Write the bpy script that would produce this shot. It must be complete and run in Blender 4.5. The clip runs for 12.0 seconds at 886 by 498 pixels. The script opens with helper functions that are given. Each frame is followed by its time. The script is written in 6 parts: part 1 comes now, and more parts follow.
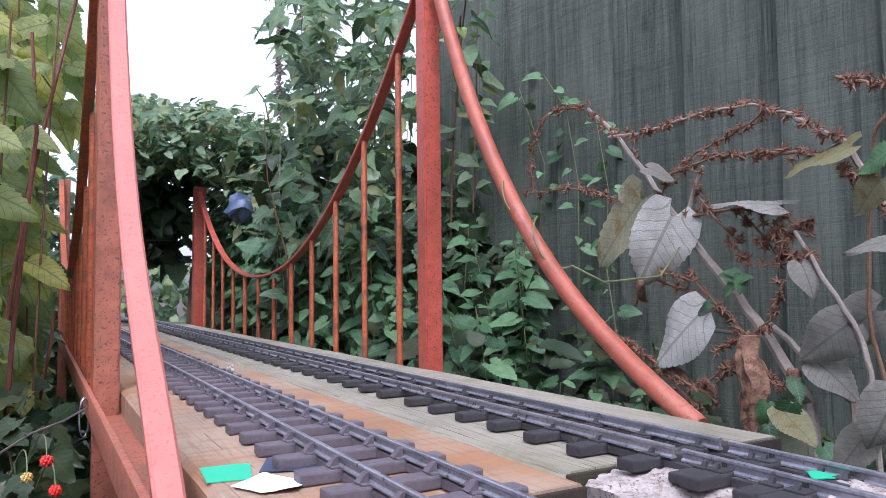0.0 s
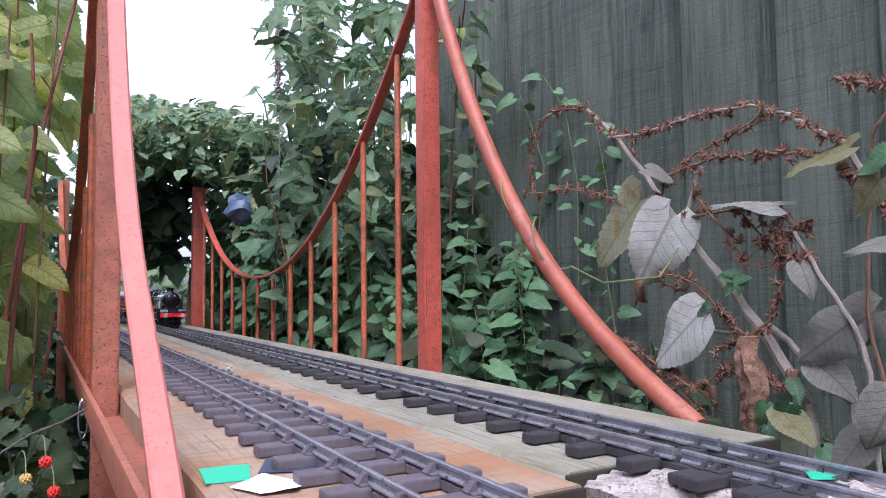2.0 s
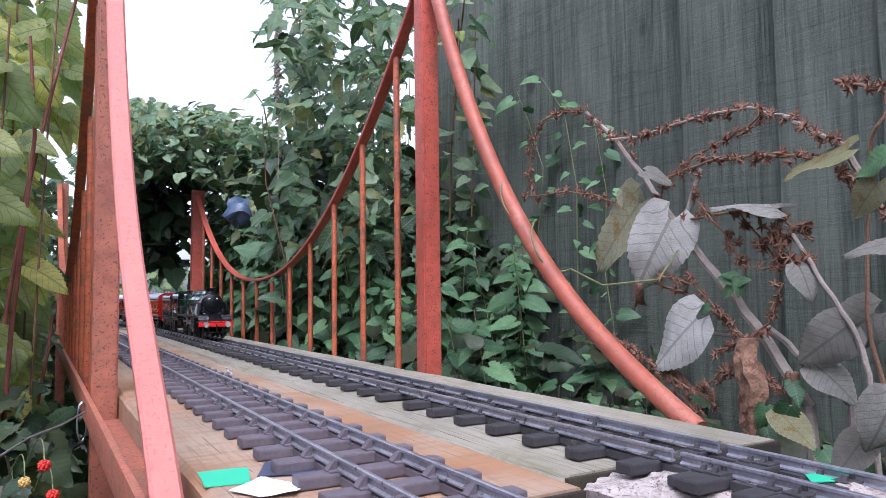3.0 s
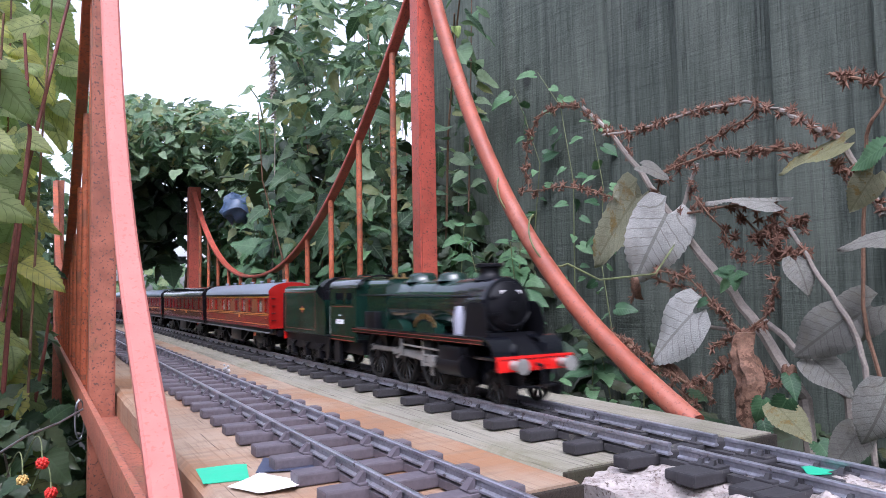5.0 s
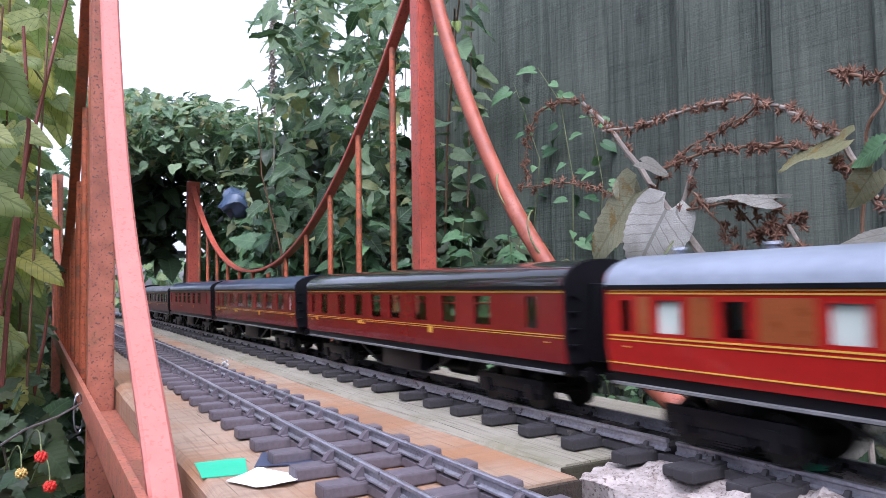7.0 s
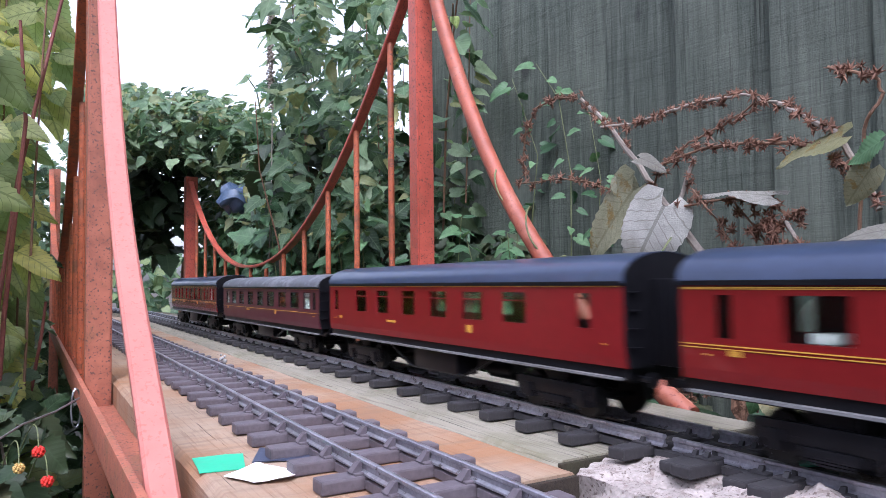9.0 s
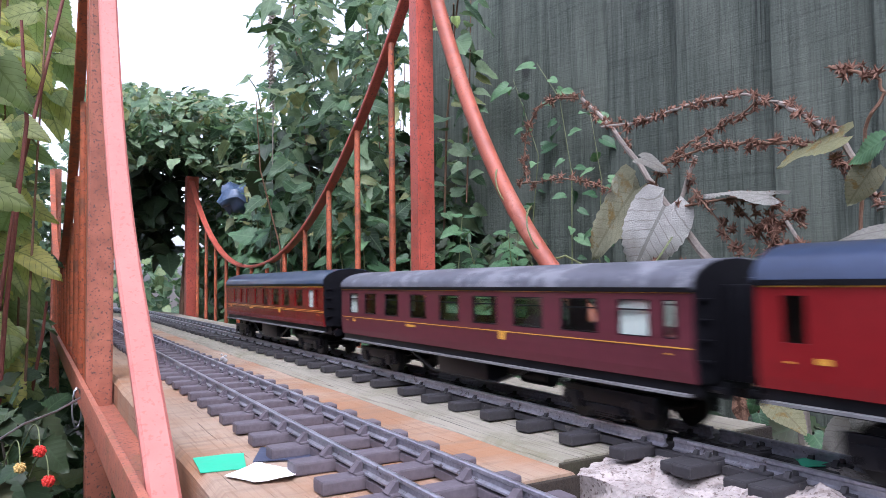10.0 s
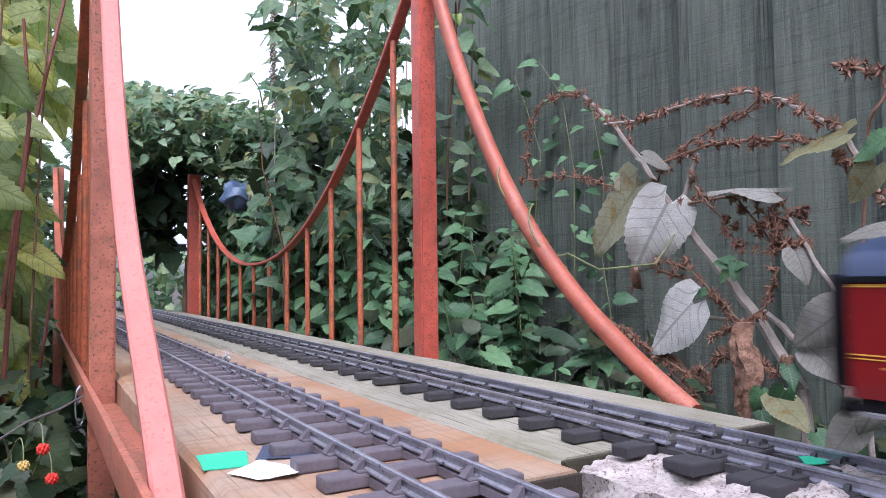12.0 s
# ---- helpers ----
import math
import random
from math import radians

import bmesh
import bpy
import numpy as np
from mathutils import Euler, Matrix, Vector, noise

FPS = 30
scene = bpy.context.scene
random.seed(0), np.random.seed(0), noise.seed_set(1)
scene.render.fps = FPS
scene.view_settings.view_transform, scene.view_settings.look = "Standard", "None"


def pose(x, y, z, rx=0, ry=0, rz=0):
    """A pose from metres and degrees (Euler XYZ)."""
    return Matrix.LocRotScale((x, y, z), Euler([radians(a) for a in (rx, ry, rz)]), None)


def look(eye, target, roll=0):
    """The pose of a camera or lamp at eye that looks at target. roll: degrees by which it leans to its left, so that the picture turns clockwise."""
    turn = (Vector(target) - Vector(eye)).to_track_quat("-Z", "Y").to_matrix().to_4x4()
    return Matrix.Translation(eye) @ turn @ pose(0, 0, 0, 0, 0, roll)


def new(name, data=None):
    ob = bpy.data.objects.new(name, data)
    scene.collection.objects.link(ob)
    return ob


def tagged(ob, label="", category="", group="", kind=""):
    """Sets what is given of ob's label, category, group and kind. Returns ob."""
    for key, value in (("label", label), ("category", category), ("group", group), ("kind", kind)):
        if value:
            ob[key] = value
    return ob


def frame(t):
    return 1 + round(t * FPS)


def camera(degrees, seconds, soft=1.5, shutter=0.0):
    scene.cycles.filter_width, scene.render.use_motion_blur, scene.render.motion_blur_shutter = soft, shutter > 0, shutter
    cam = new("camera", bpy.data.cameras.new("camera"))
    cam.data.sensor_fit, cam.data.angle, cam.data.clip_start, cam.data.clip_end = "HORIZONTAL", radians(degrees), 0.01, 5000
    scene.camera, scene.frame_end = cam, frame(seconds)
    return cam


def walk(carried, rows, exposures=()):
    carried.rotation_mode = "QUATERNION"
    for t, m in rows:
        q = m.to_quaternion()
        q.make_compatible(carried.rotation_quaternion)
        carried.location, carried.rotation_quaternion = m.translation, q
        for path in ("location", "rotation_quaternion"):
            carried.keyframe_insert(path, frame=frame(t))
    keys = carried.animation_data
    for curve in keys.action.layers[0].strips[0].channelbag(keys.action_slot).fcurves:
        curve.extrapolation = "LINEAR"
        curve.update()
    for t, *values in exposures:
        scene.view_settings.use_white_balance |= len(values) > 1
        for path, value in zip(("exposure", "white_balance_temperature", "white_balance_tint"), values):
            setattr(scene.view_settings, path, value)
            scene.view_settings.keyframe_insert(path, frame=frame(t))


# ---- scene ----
# Camera: held low beside a garden railway, only turning slightly.
EYE = (0.0, 0.0, 0.078)
cam = camera(64.2, 12.0, soft=0.75, shutter=0.4)


def aim(yaw, pitch, roll):
    a, b = radians(yaw), radians(pitch)
    way = Vector((math.sin(a) * math.cos(b), math.cos(a) * math.cos(b), math.sin(b)))
    return look(EYE, Vector(EYE) + way, roll)


PATH = [
    (0.0, 29.707, 3.452, -0.622),
    (0.5, 29.754, 3.594, -0.642),
    (1.0, 29.770, 3.587, -0.632),
    (1.5, 29.727, 3.584, -0.646),
    (2.0, 29.770, 3.516, -0.630),
    (2.5, 29.622, 3.570, -0.742),
    (3.0, 29.834, 3.730, -0.696),
    (5.0, 30.069, 3.358, -1.012),
    (5.5, 30.159, 3.225, -0.954),
    (6.0, 30.110, 3.172, -0.927),
    (6.5, 30.151, 3.110, -0.919),
    (7.0, 30.132, 2.990, -0.783),
    (9.0, 30.297, 2.649, -0.673),
    (9.5, 30.229, 2.585, -0.631),
    (10.0, 30.235, 2.634, -0.663),
    (10.5, 30.237, 2.711, -0.714),
    (11.0, 30.159, 2.551, -0.594),
    (11.5, 30.106, 2.446, -0.681),
    (12.0, 30.054, 2.461, -0.717),
]
walk(cam, [(t, aim(*turn)) for t, *turn in PATH], exposures=[(0.0, 0.72, 5650, 20), (5.0, 0.77, 5650, 20), (12.0, 0.87, 5650, 20)])

# ---- light: a bright overcast sky, a weak wide sun ----
SUN_ELEVATION, SUN_TURN = 55.0, 200.0
world = bpy.data.worlds.new("sky")
scene.world = world
world.use_nodes = True
wn = world.node_tree.nodes
wn.clear()
sky = wn.new("ShaderNodeTexSky")
sky.sky_type, sky.sun_disc = "NISHITA", False
sky.sun_elevation, sky.sun_rotation = radians(SUN_ELEVATION), radians(SUN_TURN)
sky.air_density, sky.dust_density, sky.ozone_density = 1.0, 4.0, 1.0
pale = wn.new("ShaderNodeHueSaturation")
pale.inputs["Saturation"].default_value = 0.30
wbg = wn.new("ShaderNodeBackground")
wbg.inputs["Strength"].default_value = 0.25
wout = wn.new("ShaderNodeOutputWorld")
world.node_tree.links.new(sky.outputs["Color"], pale.inputs["Color"])
world.node_tree.links.new(pale.outputs["Color"], wbg.inputs["Color"])
world.node_tree.links.new(wbg.outputs["Background"], wout.inputs["Surface"])
sun_data = bpy.data.lights.new("sun", "SUN")
sun_data.energy, sun_data.angle, sun_data.color = 0.8, radians(40), (1.0, 0.98, 0.96)
sun = new("sun", sun_data)
sun.matrix_world = look((-2.0, -1.0, 4.0), (0.3, 0.8, 0.0))


# ---- mesh helpers ----
def box(bm, x0, x1, y0, y1, z0, z1, bevel=0.0):
    made = bmesh.ops.create_cube(bm, size=1.0)["verts"]
    for v in made:
        v.co = Vector(((x0 + x1) / 2 + v.co.x * (x1 - x0), (y0 + y1) / 2 + v.co.y * (y1 - y0), (z0 + z1) / 2 + v.co.z * (z1 - z0)))
    if bevel:
        edges = list({e for v in made for e in v.link_edges})
        bmesh.ops.bevel(bm, geom=edges, offset=bevel, segments=2, affect="EDGES", profile=0.6)
    return bm


def rod(bm, a, b, r0, r1=None, seg=10):
    a, b = Vector(a), Vector(b)
    r1 = r0 if r1 is None else r1
    way = b - a
    m = Matrix.Translation((a + b) / 2) @ way.to_track_quat("Z", "Y").to_matrix().to_4x4()
    bmesh.ops.create_cone(bm, cap_ends=True, segments=seg, radius1=r0, radius2=r1, depth=way.length, matrix=m)
    return bm


def loft(bm, rings, closed=True, caps=True):
    """Skin through rings of equally many points."""
    vs = [[bm.verts.new(p) for p in ring] for ring in rings]
    n = len(vs[0])
    for a, b in zip(vs, vs[1:]):
        for i in range(n if closed else n - 1):
            j = (i + 1) % n
            bm.faces.new((a[i], a[j], b[j], b[i]))
    if caps and closed:
        bm.faces.new(vs[0][::-1])
        bm.faces.new(vs[-1])
    return bm


def prism_x(bm, outline, x0, x1):
    """An outline of (y, z) run along x."""
    return loft(bm, [[(x, y, z) for y, z in outline] for x in (x0, x1)])


def tube(bm, points, radii, seg=8):
    """A round bar along points."""
    pts = [Vector(p) for p in points]
    rings = []
    for i, p in enumerate(pts):
        way = (pts[min(i + 1, len(pts) - 1)] - pts[max(i - 1, 0)]).normalized()
        side = way.cross(Vector((0.31, 0.17, 0.93))).normalized()
        up = way.cross(side)
        r = radii[i] if isinstance(radii, (list, tuple)) else radii
        rings.append([p + r * (math.cos(a) * side + math.sin(a) * up) for a in (2 * math.pi * k / seg for k in range(seg))])
    return loft(bm, rings)


def strap(bm, points, wide, thick):
    """A flat bar bent in the plane of y and z, wide along x."""
    pts = [Vector(p) for p in points]
    rings = []
    for i, p in enumerate(pts):
        way = (pts[min(i + 1, len(pts) - 1)] - pts[max(i - 1, 0)]).normalized()
        up = way.cross(Vector((1, 0, 0))).normalized()
        x, w, h, c = Vector((1, 0, 0)), wide / 2, thick / 2, min(wide, thick) * 0.22
        rings.append([p + x * a + up * b for a, b in ((-w, -h + c), (-w + c, -h), (w - c, -h), (w, -h + c), (w, h - c), (w - c, h), (-w + c, h), (-w, h - c))])
    return loft(bm, rings)


def mesh_of(name, bm, material, smooth=False):
    bmesh.ops.recalc_face_normals(bm, faces=bm.faces)
    data = bpy.data.meshes.new(name)
    bm.to_mesh(data)
    bm.free()
    for m in (material if isinstance(material, (list, tuple)) else [material]):
        data.materials.append(m)
    if smooth:
        data.polygons.foreach_set("use_smooth", [True] * len(data.polygons))
        data.set_sharp_from_angle(angle=radians(38))
    return data


def part(name, bm, material, parent, label="", smooth=True):
    ob = new(name, mesh_of(name, bm, material, smooth))
    ob.parent = parent
    if label:
        tagged(ob, label)
    return ob


def thing(name, label, category, m=None, group="", kind=""):
    ob = new(name)
    ob.empty_display_size = 0.02
    if m is not None:
        ob.matrix_basis = m
    return tagged(ob, label, category, group, kind)


def solid(name, bm, material, label, category, group="", kind="", smooth=True):
    return tagged(new(name, mesh_of(name, bm, material, smooth)), label, category, group, kind)


# ---- materials ----
def nodes_of(name):
    m = bpy.data.materials.new(name)
    m.use_nodes = True
    nt = m.node_tree
    return m, nt, nt.nodes["Principled BSDF"], nt.links.new


def noise_at(nt, scale, detail=5.0, rough=0.55, stretch=None, space="Object"):
    tc = nt.nodes.new("ShaderNodeTexCoord")
    n = nt.nodes.new("ShaderNodeTexNoise")
    n.inputs["Scale"].default_value, n.inputs["Detail"].default_value, n.inputs["Roughness"].default_value = scale, detail, rough
    if stretch:
        mp = nt.nodes.new("ShaderNodeMapping")
        mp.inputs["Scale"].default_value = stretch
        nt.links.new(tc.outputs[space], mp.inputs["Vector"])
        nt.links.new(mp.outputs["Vector"], n.inputs["Vector"])
    else:
        nt.links.new(tc.outputs[space], n.inputs["Vector"])
    return n.outputs["Fac"]


def ramp(nt, fac, stops):
    r = nt.nodes.new("ShaderNodeValToRGB")
    nt.links.new(fac, r.inputs["Fac"])
    e = r.color_ramp.elements
    while len(e) < len(stops):
        e.new(0.5)
    for el, (at, c) in zip(e, stops):
        el.position, el.color = at, (*c, 1.0)
    return r.outputs["Color"]


def mix(nt, fac, a, b, mode="MIX"):
    n = nt.nodes.new("ShaderNodeMix")
    n.data_type, n.blend_type = "RGBA", mode
    for socket, value in ((n.inputs[0], fac), (n.inputs[6], a), (n.inputs[7], b)):
        if hasattr(value, "is_linked"):
            nt.links.new(value, socket)
        else:
            socket.default_value = (*value, 1.0) if isinstance(value, tuple) else value
    return n.outputs[2]


def bump(nt, bsdf, height, strength, dist=0.001):
    b = nt.nodes.new("ShaderNodeBump")
    b.inputs["Strength"].default_value, b.inputs["Distance"].default_value = strength, dist
    nt.links.new(height, b.inputs["Height"])
    nt.links.new(b.outputs["Normal"], bsdf.inputs["Normal"])


def shade(c, k):
    return tuple(min(1.0, v * k) for v in c)


def plain(name, colour, rough=0.5, metal=0.0, vary=0.15, grain=60.0, coat=0.0, bumps=0.1, wear=None, wear_at=0.62, spec=0.5, coat_ior=1.5, specks=0.0, speck_colour=(0.12, 0.05, 0.035)):
    """Paint, plastic or metal with two scales of unevenness, and worn patches."""
    m, nt, bsdf, link = nodes_of(name)
    small, large = noise_at(nt, grain * 8), noise_at(nt, grain)
    c = ramp(nt, large, [(0.3, shade(colour, 1 - vary)), (0.7, shade(colour, 1 + vary))])
    c = mix(nt, 0.25, c, ramp(nt, small, [(0.35, shade(colour, 1 - 2 * vary)), (0.65, shade(colour, 1 + 2 * vary))]))
    if wear:
        c = mix(nt, ramp(nt, noise_at(nt, grain * 2.2, 8, 0.7), [(wear_at, (0, 0, 0)), (wear_at + 0.06, (1, 1, 1))]), c, wear)
    height = small
    if specks:
        pits = ramp(nt, noise_at(nt, specks, 3, 0.6), [(0.575, (0, 0, 0)), (0.63, (1, 1, 1))])
        c = mix(nt, pits, c, speck_colour)
        blotch = ramp(nt, noise_at(nt, specks * 0.22, 6, 0.75), [(0.60, (0, 0, 0)), (0.70, (0.7, 0.7, 0.7))])
        c = mix(nt, blotch, c, shade(speck_colour, 1.5))
        height = mix(nt, 0.6, small, pits)
    link(c, bsdf.inputs["Base Color"])
    link(ramp(nt, large, [(0.3, (rough * 0.85,) * 3), (0.7, (min(1, rough * 1.2),) * 3)]), bsdf.inputs["Roughness"])
    bsdf.inputs["Metallic"].default_value, bsdf.inputs["Coat Weight"].default_value = metal, coat
    bsdf.inputs["Coat Roughness"].default_value, bsdf.inputs["Specular IOR Level"].default_value = 0.06, spec
    bsdf.inputs["Coat IOR"].default_value = coat_ior
    if bumps:
        bump(nt, bsdf, height, bumps, 0.0006)
    return m


def timber(name, low, high, dark, along=(14.0, 0.9, 14.0), moss=None, rough=0.85, random_tone=0.0, lines=0.9, stain=None, saw=False):
    """Weathered wood; the grain runs along the axis with the small stretch."""
    m, nt, bsdf, link = nodes_of(name)
    grain = noise_at(nt, 9.0, 9, 0.65, along)
    fine = noise_at(nt, 42.0, 6, 0.6, along)
    big = noise_at(nt, 5.0, 4, 0.6)
    c = mix(nt, grain, low, high)
    c = mix(nt, ramp(nt, fine, [(0.38, (lines,) * 3), (0.47, (0, 0, 0))]), c, dark)
    cracks = noise_at(nt, 20.0, 3, 0.5, (along[0] * 2.0, along[1] * 1.6, along[2] * 2.0))
    c = mix(nt, ramp(nt, cracks, [(0.30, (1, 1, 1)), (0.35, (0, 0, 0))]), c, shade(dark, 0.5))
    if stain:
        c = mix(nt, ramp(nt, noise_at(nt, 7.0, 5, 0.6), [(0.42, (0, 0, 0)), (0.58, (0.8,) * 3)]), c, stain)
    if saw:
        marks = noise_at(nt, 12.0, 5, 0.6, (1.6, 9.0, 1.0))
        c = mix(nt, ramp(nt, marks, [(0.36, (0.4,) * 3), (0.50, (0, 0, 0))]), c, shade(low, 0.7))
    c = mix(nt, ramp(nt, big, [(0.45, (0, 0, 0)), (0.72, (0.55, 0.55, 0.55))]), c, shade(low, 0.62))
    if moss:
        c = mix(nt, ramp(nt, noise_at(nt, 14.0, 8, 0.7), [(0.5, (0, 0, 0)), (0.66, (0.75, 0.75, 0.75))]), c, moss)
    if random_tone:
        info = nt.nodes.new("ShaderNodeObjectInfo")
        tone = ramp(nt, info.outputs["Random"], [(0.0, (1 - random_tone,) * 3), (1.0, (1.0, 1.0, 1.0))])
        c = mix(nt, 1.0, c, tone, "MULTIPLY")
    link(c, bsdf.inputs["Base Color"])
    bsdf.inputs["Roughness"].default_value = rough
    both = mix(nt, 0.5, grain, fine)
    if saw:
        both = mix(nt, 0.45, both, marks)
    bump(nt, bsdf, both, 0.8, 0.002)
    return m


def fence_stain(name):
    """Rough-sawn softwood under a thin grey green stain: upright grain, faint slanting saw marks, knots and pale worn patches."""
    m, nt, bsdf, link = nodes_of(name)
    tc, info = nt.nodes.new("ShaderNodeTexCoord"), nt.nodes.new("ShaderNodeObjectInfo")
    shift = nt.nodes.new("ShaderNodeVectorMath")
    shift.operation = "MULTIPLY_ADD"
    link(info.outputs["Random"], shift.inputs[0])
    shift.inputs[1].default_value = (0.0, 7.0, 31.0)
    link(tc.outputs["Object"], shift.inputs[2])

    def field(scale, detail, rough, stretch, slant=0.0, distort=0.0):
        mp, n = nt.nodes.new("ShaderNodeMapping"), nt.nodes.new("ShaderNodeTexNoise")
        mp.inputs["Scale"].default_value, mp.inputs["Rotation"].default_value = stretch, (radians(slant), 0, 0)
        n.inputs["Scale"].default_value, n.inputs["Detail"].default_value = scale, detail
        n.inputs["Roughness"].default_value, n.inputs["Distortion"].default_value = rough, distort
        link(shift.outputs[0], mp.inputs["Vector"])
        link(mp.outputs["Vector"], n.inputs["Vector"])
        return n.outputs["Fac"]

    grain = field(26.0, 9, 0.68, (1.0, 3.0, 0.16), distort=0.7)
    fibre = field(150.0, 6, 0.7, (1.0, 2.0, 0.05))
    saw = field(22.0, 6, 0.7, (1.0, 0.22, 5.0), slant=5.0)
    patch = field(5.0, 5, 0.6, (1.0, 1.6, 0.5))
    c = ramp(nt, grain, [(0.29, (0.020, 0.026, 0.020)), (0.44, (0.066, 0.082, 0.064)), (0.60, (0.112, 0.132, 0.106)), (0.76, (0.19, 0.21, 0.172))])
    c = mix(nt, ramp(nt, fibre, [(0.34, (0.85,) * 3), (0.46, (0, 0, 0))]), c, (0.020, 0.025, 0.020))
    c = mix(nt, ramp(nt, saw, [(0.33, (0.5,) * 3), (0.46, (0, 0, 0))]), c, (0.030, 0.037, 0.030))
    c = mix(nt, ramp(nt, patch, [(0.45, (0, 0, 0)), (0.72, (0.42,) * 3)]), c, (0.17, 0.185, 0.150))
    knots, mp = nt.nodes.new("ShaderNodeTexVoronoi"), nt.nodes.new("ShaderNodeMapping")
    mp.inputs["Scale"].default_value = (0.01, 1.0, 0.55)
    link(shift.outputs[0], mp.inputs["Vector"])
    link(mp.outputs["Vector"], knots.inputs["Vector"])
    knots.inputs["Scale"].default_value = 5.5
    c = mix(nt, ramp(nt, knots.outputs["Distance"], [(0.045, (0.85,) * 3), (0.075, (0, 0, 0))]), c, (0.020, 0.022, 0.020))
    tone = ramp(nt, info.outputs["Random"], [(0.0, (0.72,) * 3), (1.0, (1.0, 1.0, 1.0))])
    link(mix(nt, 1.0, c, tone, "MULTIPLY"), bsdf.inputs["Base Color"])
    bsdf.inputs["Roughness"].default_value = 0.8
    bump(nt, bsdf, mix(nt, 0.35, mix(nt, 0.5, grain, fibre), saw), 1.0, 0.006)
    return m


def leafy(name, tones, vein, under=0.3, rough=0.45, spots=None, vein_amount=0.5, net=0.0, lit=1.35):
    """A leaf: veins from the leaf's own coordinates, tone by plant and by leaf, thin enough to let light through."""
    m, nt, bsdf, link = nodes_of(name)
    uv = nt.nodes.new("ShaderNodeUVMap")
    sep = nt.nodes.new("ShaderNodeSeparateXYZ")
    link(uv.outputs["UV"], sep.inputs["Vector"])

    def calc(op, a, b=None):
        n = nt.nodes.new("ShaderNodeMath")
        n.operation = op
        for socket, value in zip(n.inputs, (a, b)):
            if value is None:
                continue
            if hasattr(value, "is_linked"):
                link(value, socket)
            else:
                socket.default_value = value
        return n.outputs[0]

    across = calc("ABSOLUTE", calc("SUBTRACT", sep.outputs["Y"], 0.5))
    slant = calc("FRACT", calc("MULTIPLY", calc("SUBTRACT", sep.outputs["X"], calc("MULTIPLY", across, 0.55)), 8.0))
    ridge = calc("ABSOLUTE", calc("SUBTRACT", slant, 0.5))
    side = calc("LESS_THAN", ridge, 0.05)
    mid = calc("LESS_THAN", across, 0.025)
    veins = calc("MAXIMUM", side, mid)
    info, geo = nt.nodes.new("ShaderNodeObjectInfo"), nt.nodes.new("ShaderNodeNewGeometry")
    chance = calc("FRACT", calc("ADD", info.outputs["Random"], geo.outputs["Random Per Island"]))
    c = ramp(nt, chance, [(i / max(1, len(tones) - 1), t) for i, t in enumerate(tones)])
    mottle = noise_at(nt, 90.0, 4)
    c = mix(nt, ramp(nt, mottle, [(0.35, (0.35,) * 3), (0.65, (0.0,) * 3)]), c, shade(tones[0], 0.55))
    if spots:
        c = mix(nt, ramp(nt, noise_at(nt, 45.0, 6, 0.7), [(0.55, (0, 0, 0)), (0.63, (0.85,) * 3)]), c, spots)
    c = mix(nt, calc("MULTIPLY", veins, vein_amount), c, vein)
    height = ridge
    if net:
        cells = nt.nodes.new("ShaderNodeTexVoronoi")
        cells.feature = "DISTANCE_TO_EDGE"
        cells.inputs["Scale"].default_value = net
        tc = nt.nodes.new("ShaderNodeTexCoord")
        link(tc.outputs["Object"], cells.inputs["Vector"])
        height = ramp(nt, cells.outputs["Distance"], [(0.0, (0, 0, 0)), (0.16, (1, 1, 1))])
        c = mix(nt, calc("MULTIPLY", calc("SUBTRACT", 1.0, height), 0.45), c, vein)
        c = mix(nt, ramp(nt, noise_at(nt, 30.0, 5, 0.6), [(0.55, (0, 0, 0)), (0.72, (0.35,) * 3)]), c, (0.22, 0.19, 0.12))
    link(c, bsdf.inputs["Base Color"])
    bsdf.inputs["Roughness"].default_value, bsdf.inputs["Specular IOR Level"].default_value = rough, 0.3
    tr = nt.nodes.new("ShaderNodeBsdfTranslucent")
    link(mix(nt, 1.0, c, (lit, lit * 1.06, lit * 0.75), "MULTIPLY"), tr.inputs["Color"])
    ms = nt.nodes.new("ShaderNodeMixShader")
    ms.inputs[0].default_value = under
    link(bsdf.outputs[0], ms.inputs[1])
    link(tr.outputs[0], ms.inputs[2])
    link(ms.outputs[0], nt.nodes["Material Output"].inputs["Surface"])
    bump(nt, bsdf, height, 0.8 if net else 0.5, 0.0012 if net else 0.0006)
    return m


RED_PAINT = plain("red_paint", (0.40, 0.098, 0.042), 0.50, vary=0.3, grain=14, bumps=0.5, wear=(0.22, 0.075, 0.04), wear_at=0.53, specks=360.0, speck_colour=(0.15, 0.05, 0.035))
TUBE_PAINT = plain("tube_red_paint", (0.31, 0.080, 0.046), 0.48, vary=0.28, grain=8, bumps=0.35, wear=(0.35, 0.115, 0.075), wear_at=0.56, specks=420.0, speck_colour=(0.22, 0.065, 0.042))
CRIMSON_PAINT = plain("crimson_red_paint", (0.42, 0.085, 0.056), 0.40, vary=0.22, grain=9, bumps=0.35, wear=(0.34, 0.085, 0.055), wear_at=0.58, specks=420.0, speck_colour=(0.15, 0.045, 0.035))
PINK_PAINT = plain("faded_red_paint", (0.49, 0.168, 0.140), 0.5, vary=0.10, grain=9, bumps=0.35, specks=340.0, speck_colour=(0.40, 0.135, 0.11), spec=0.35)
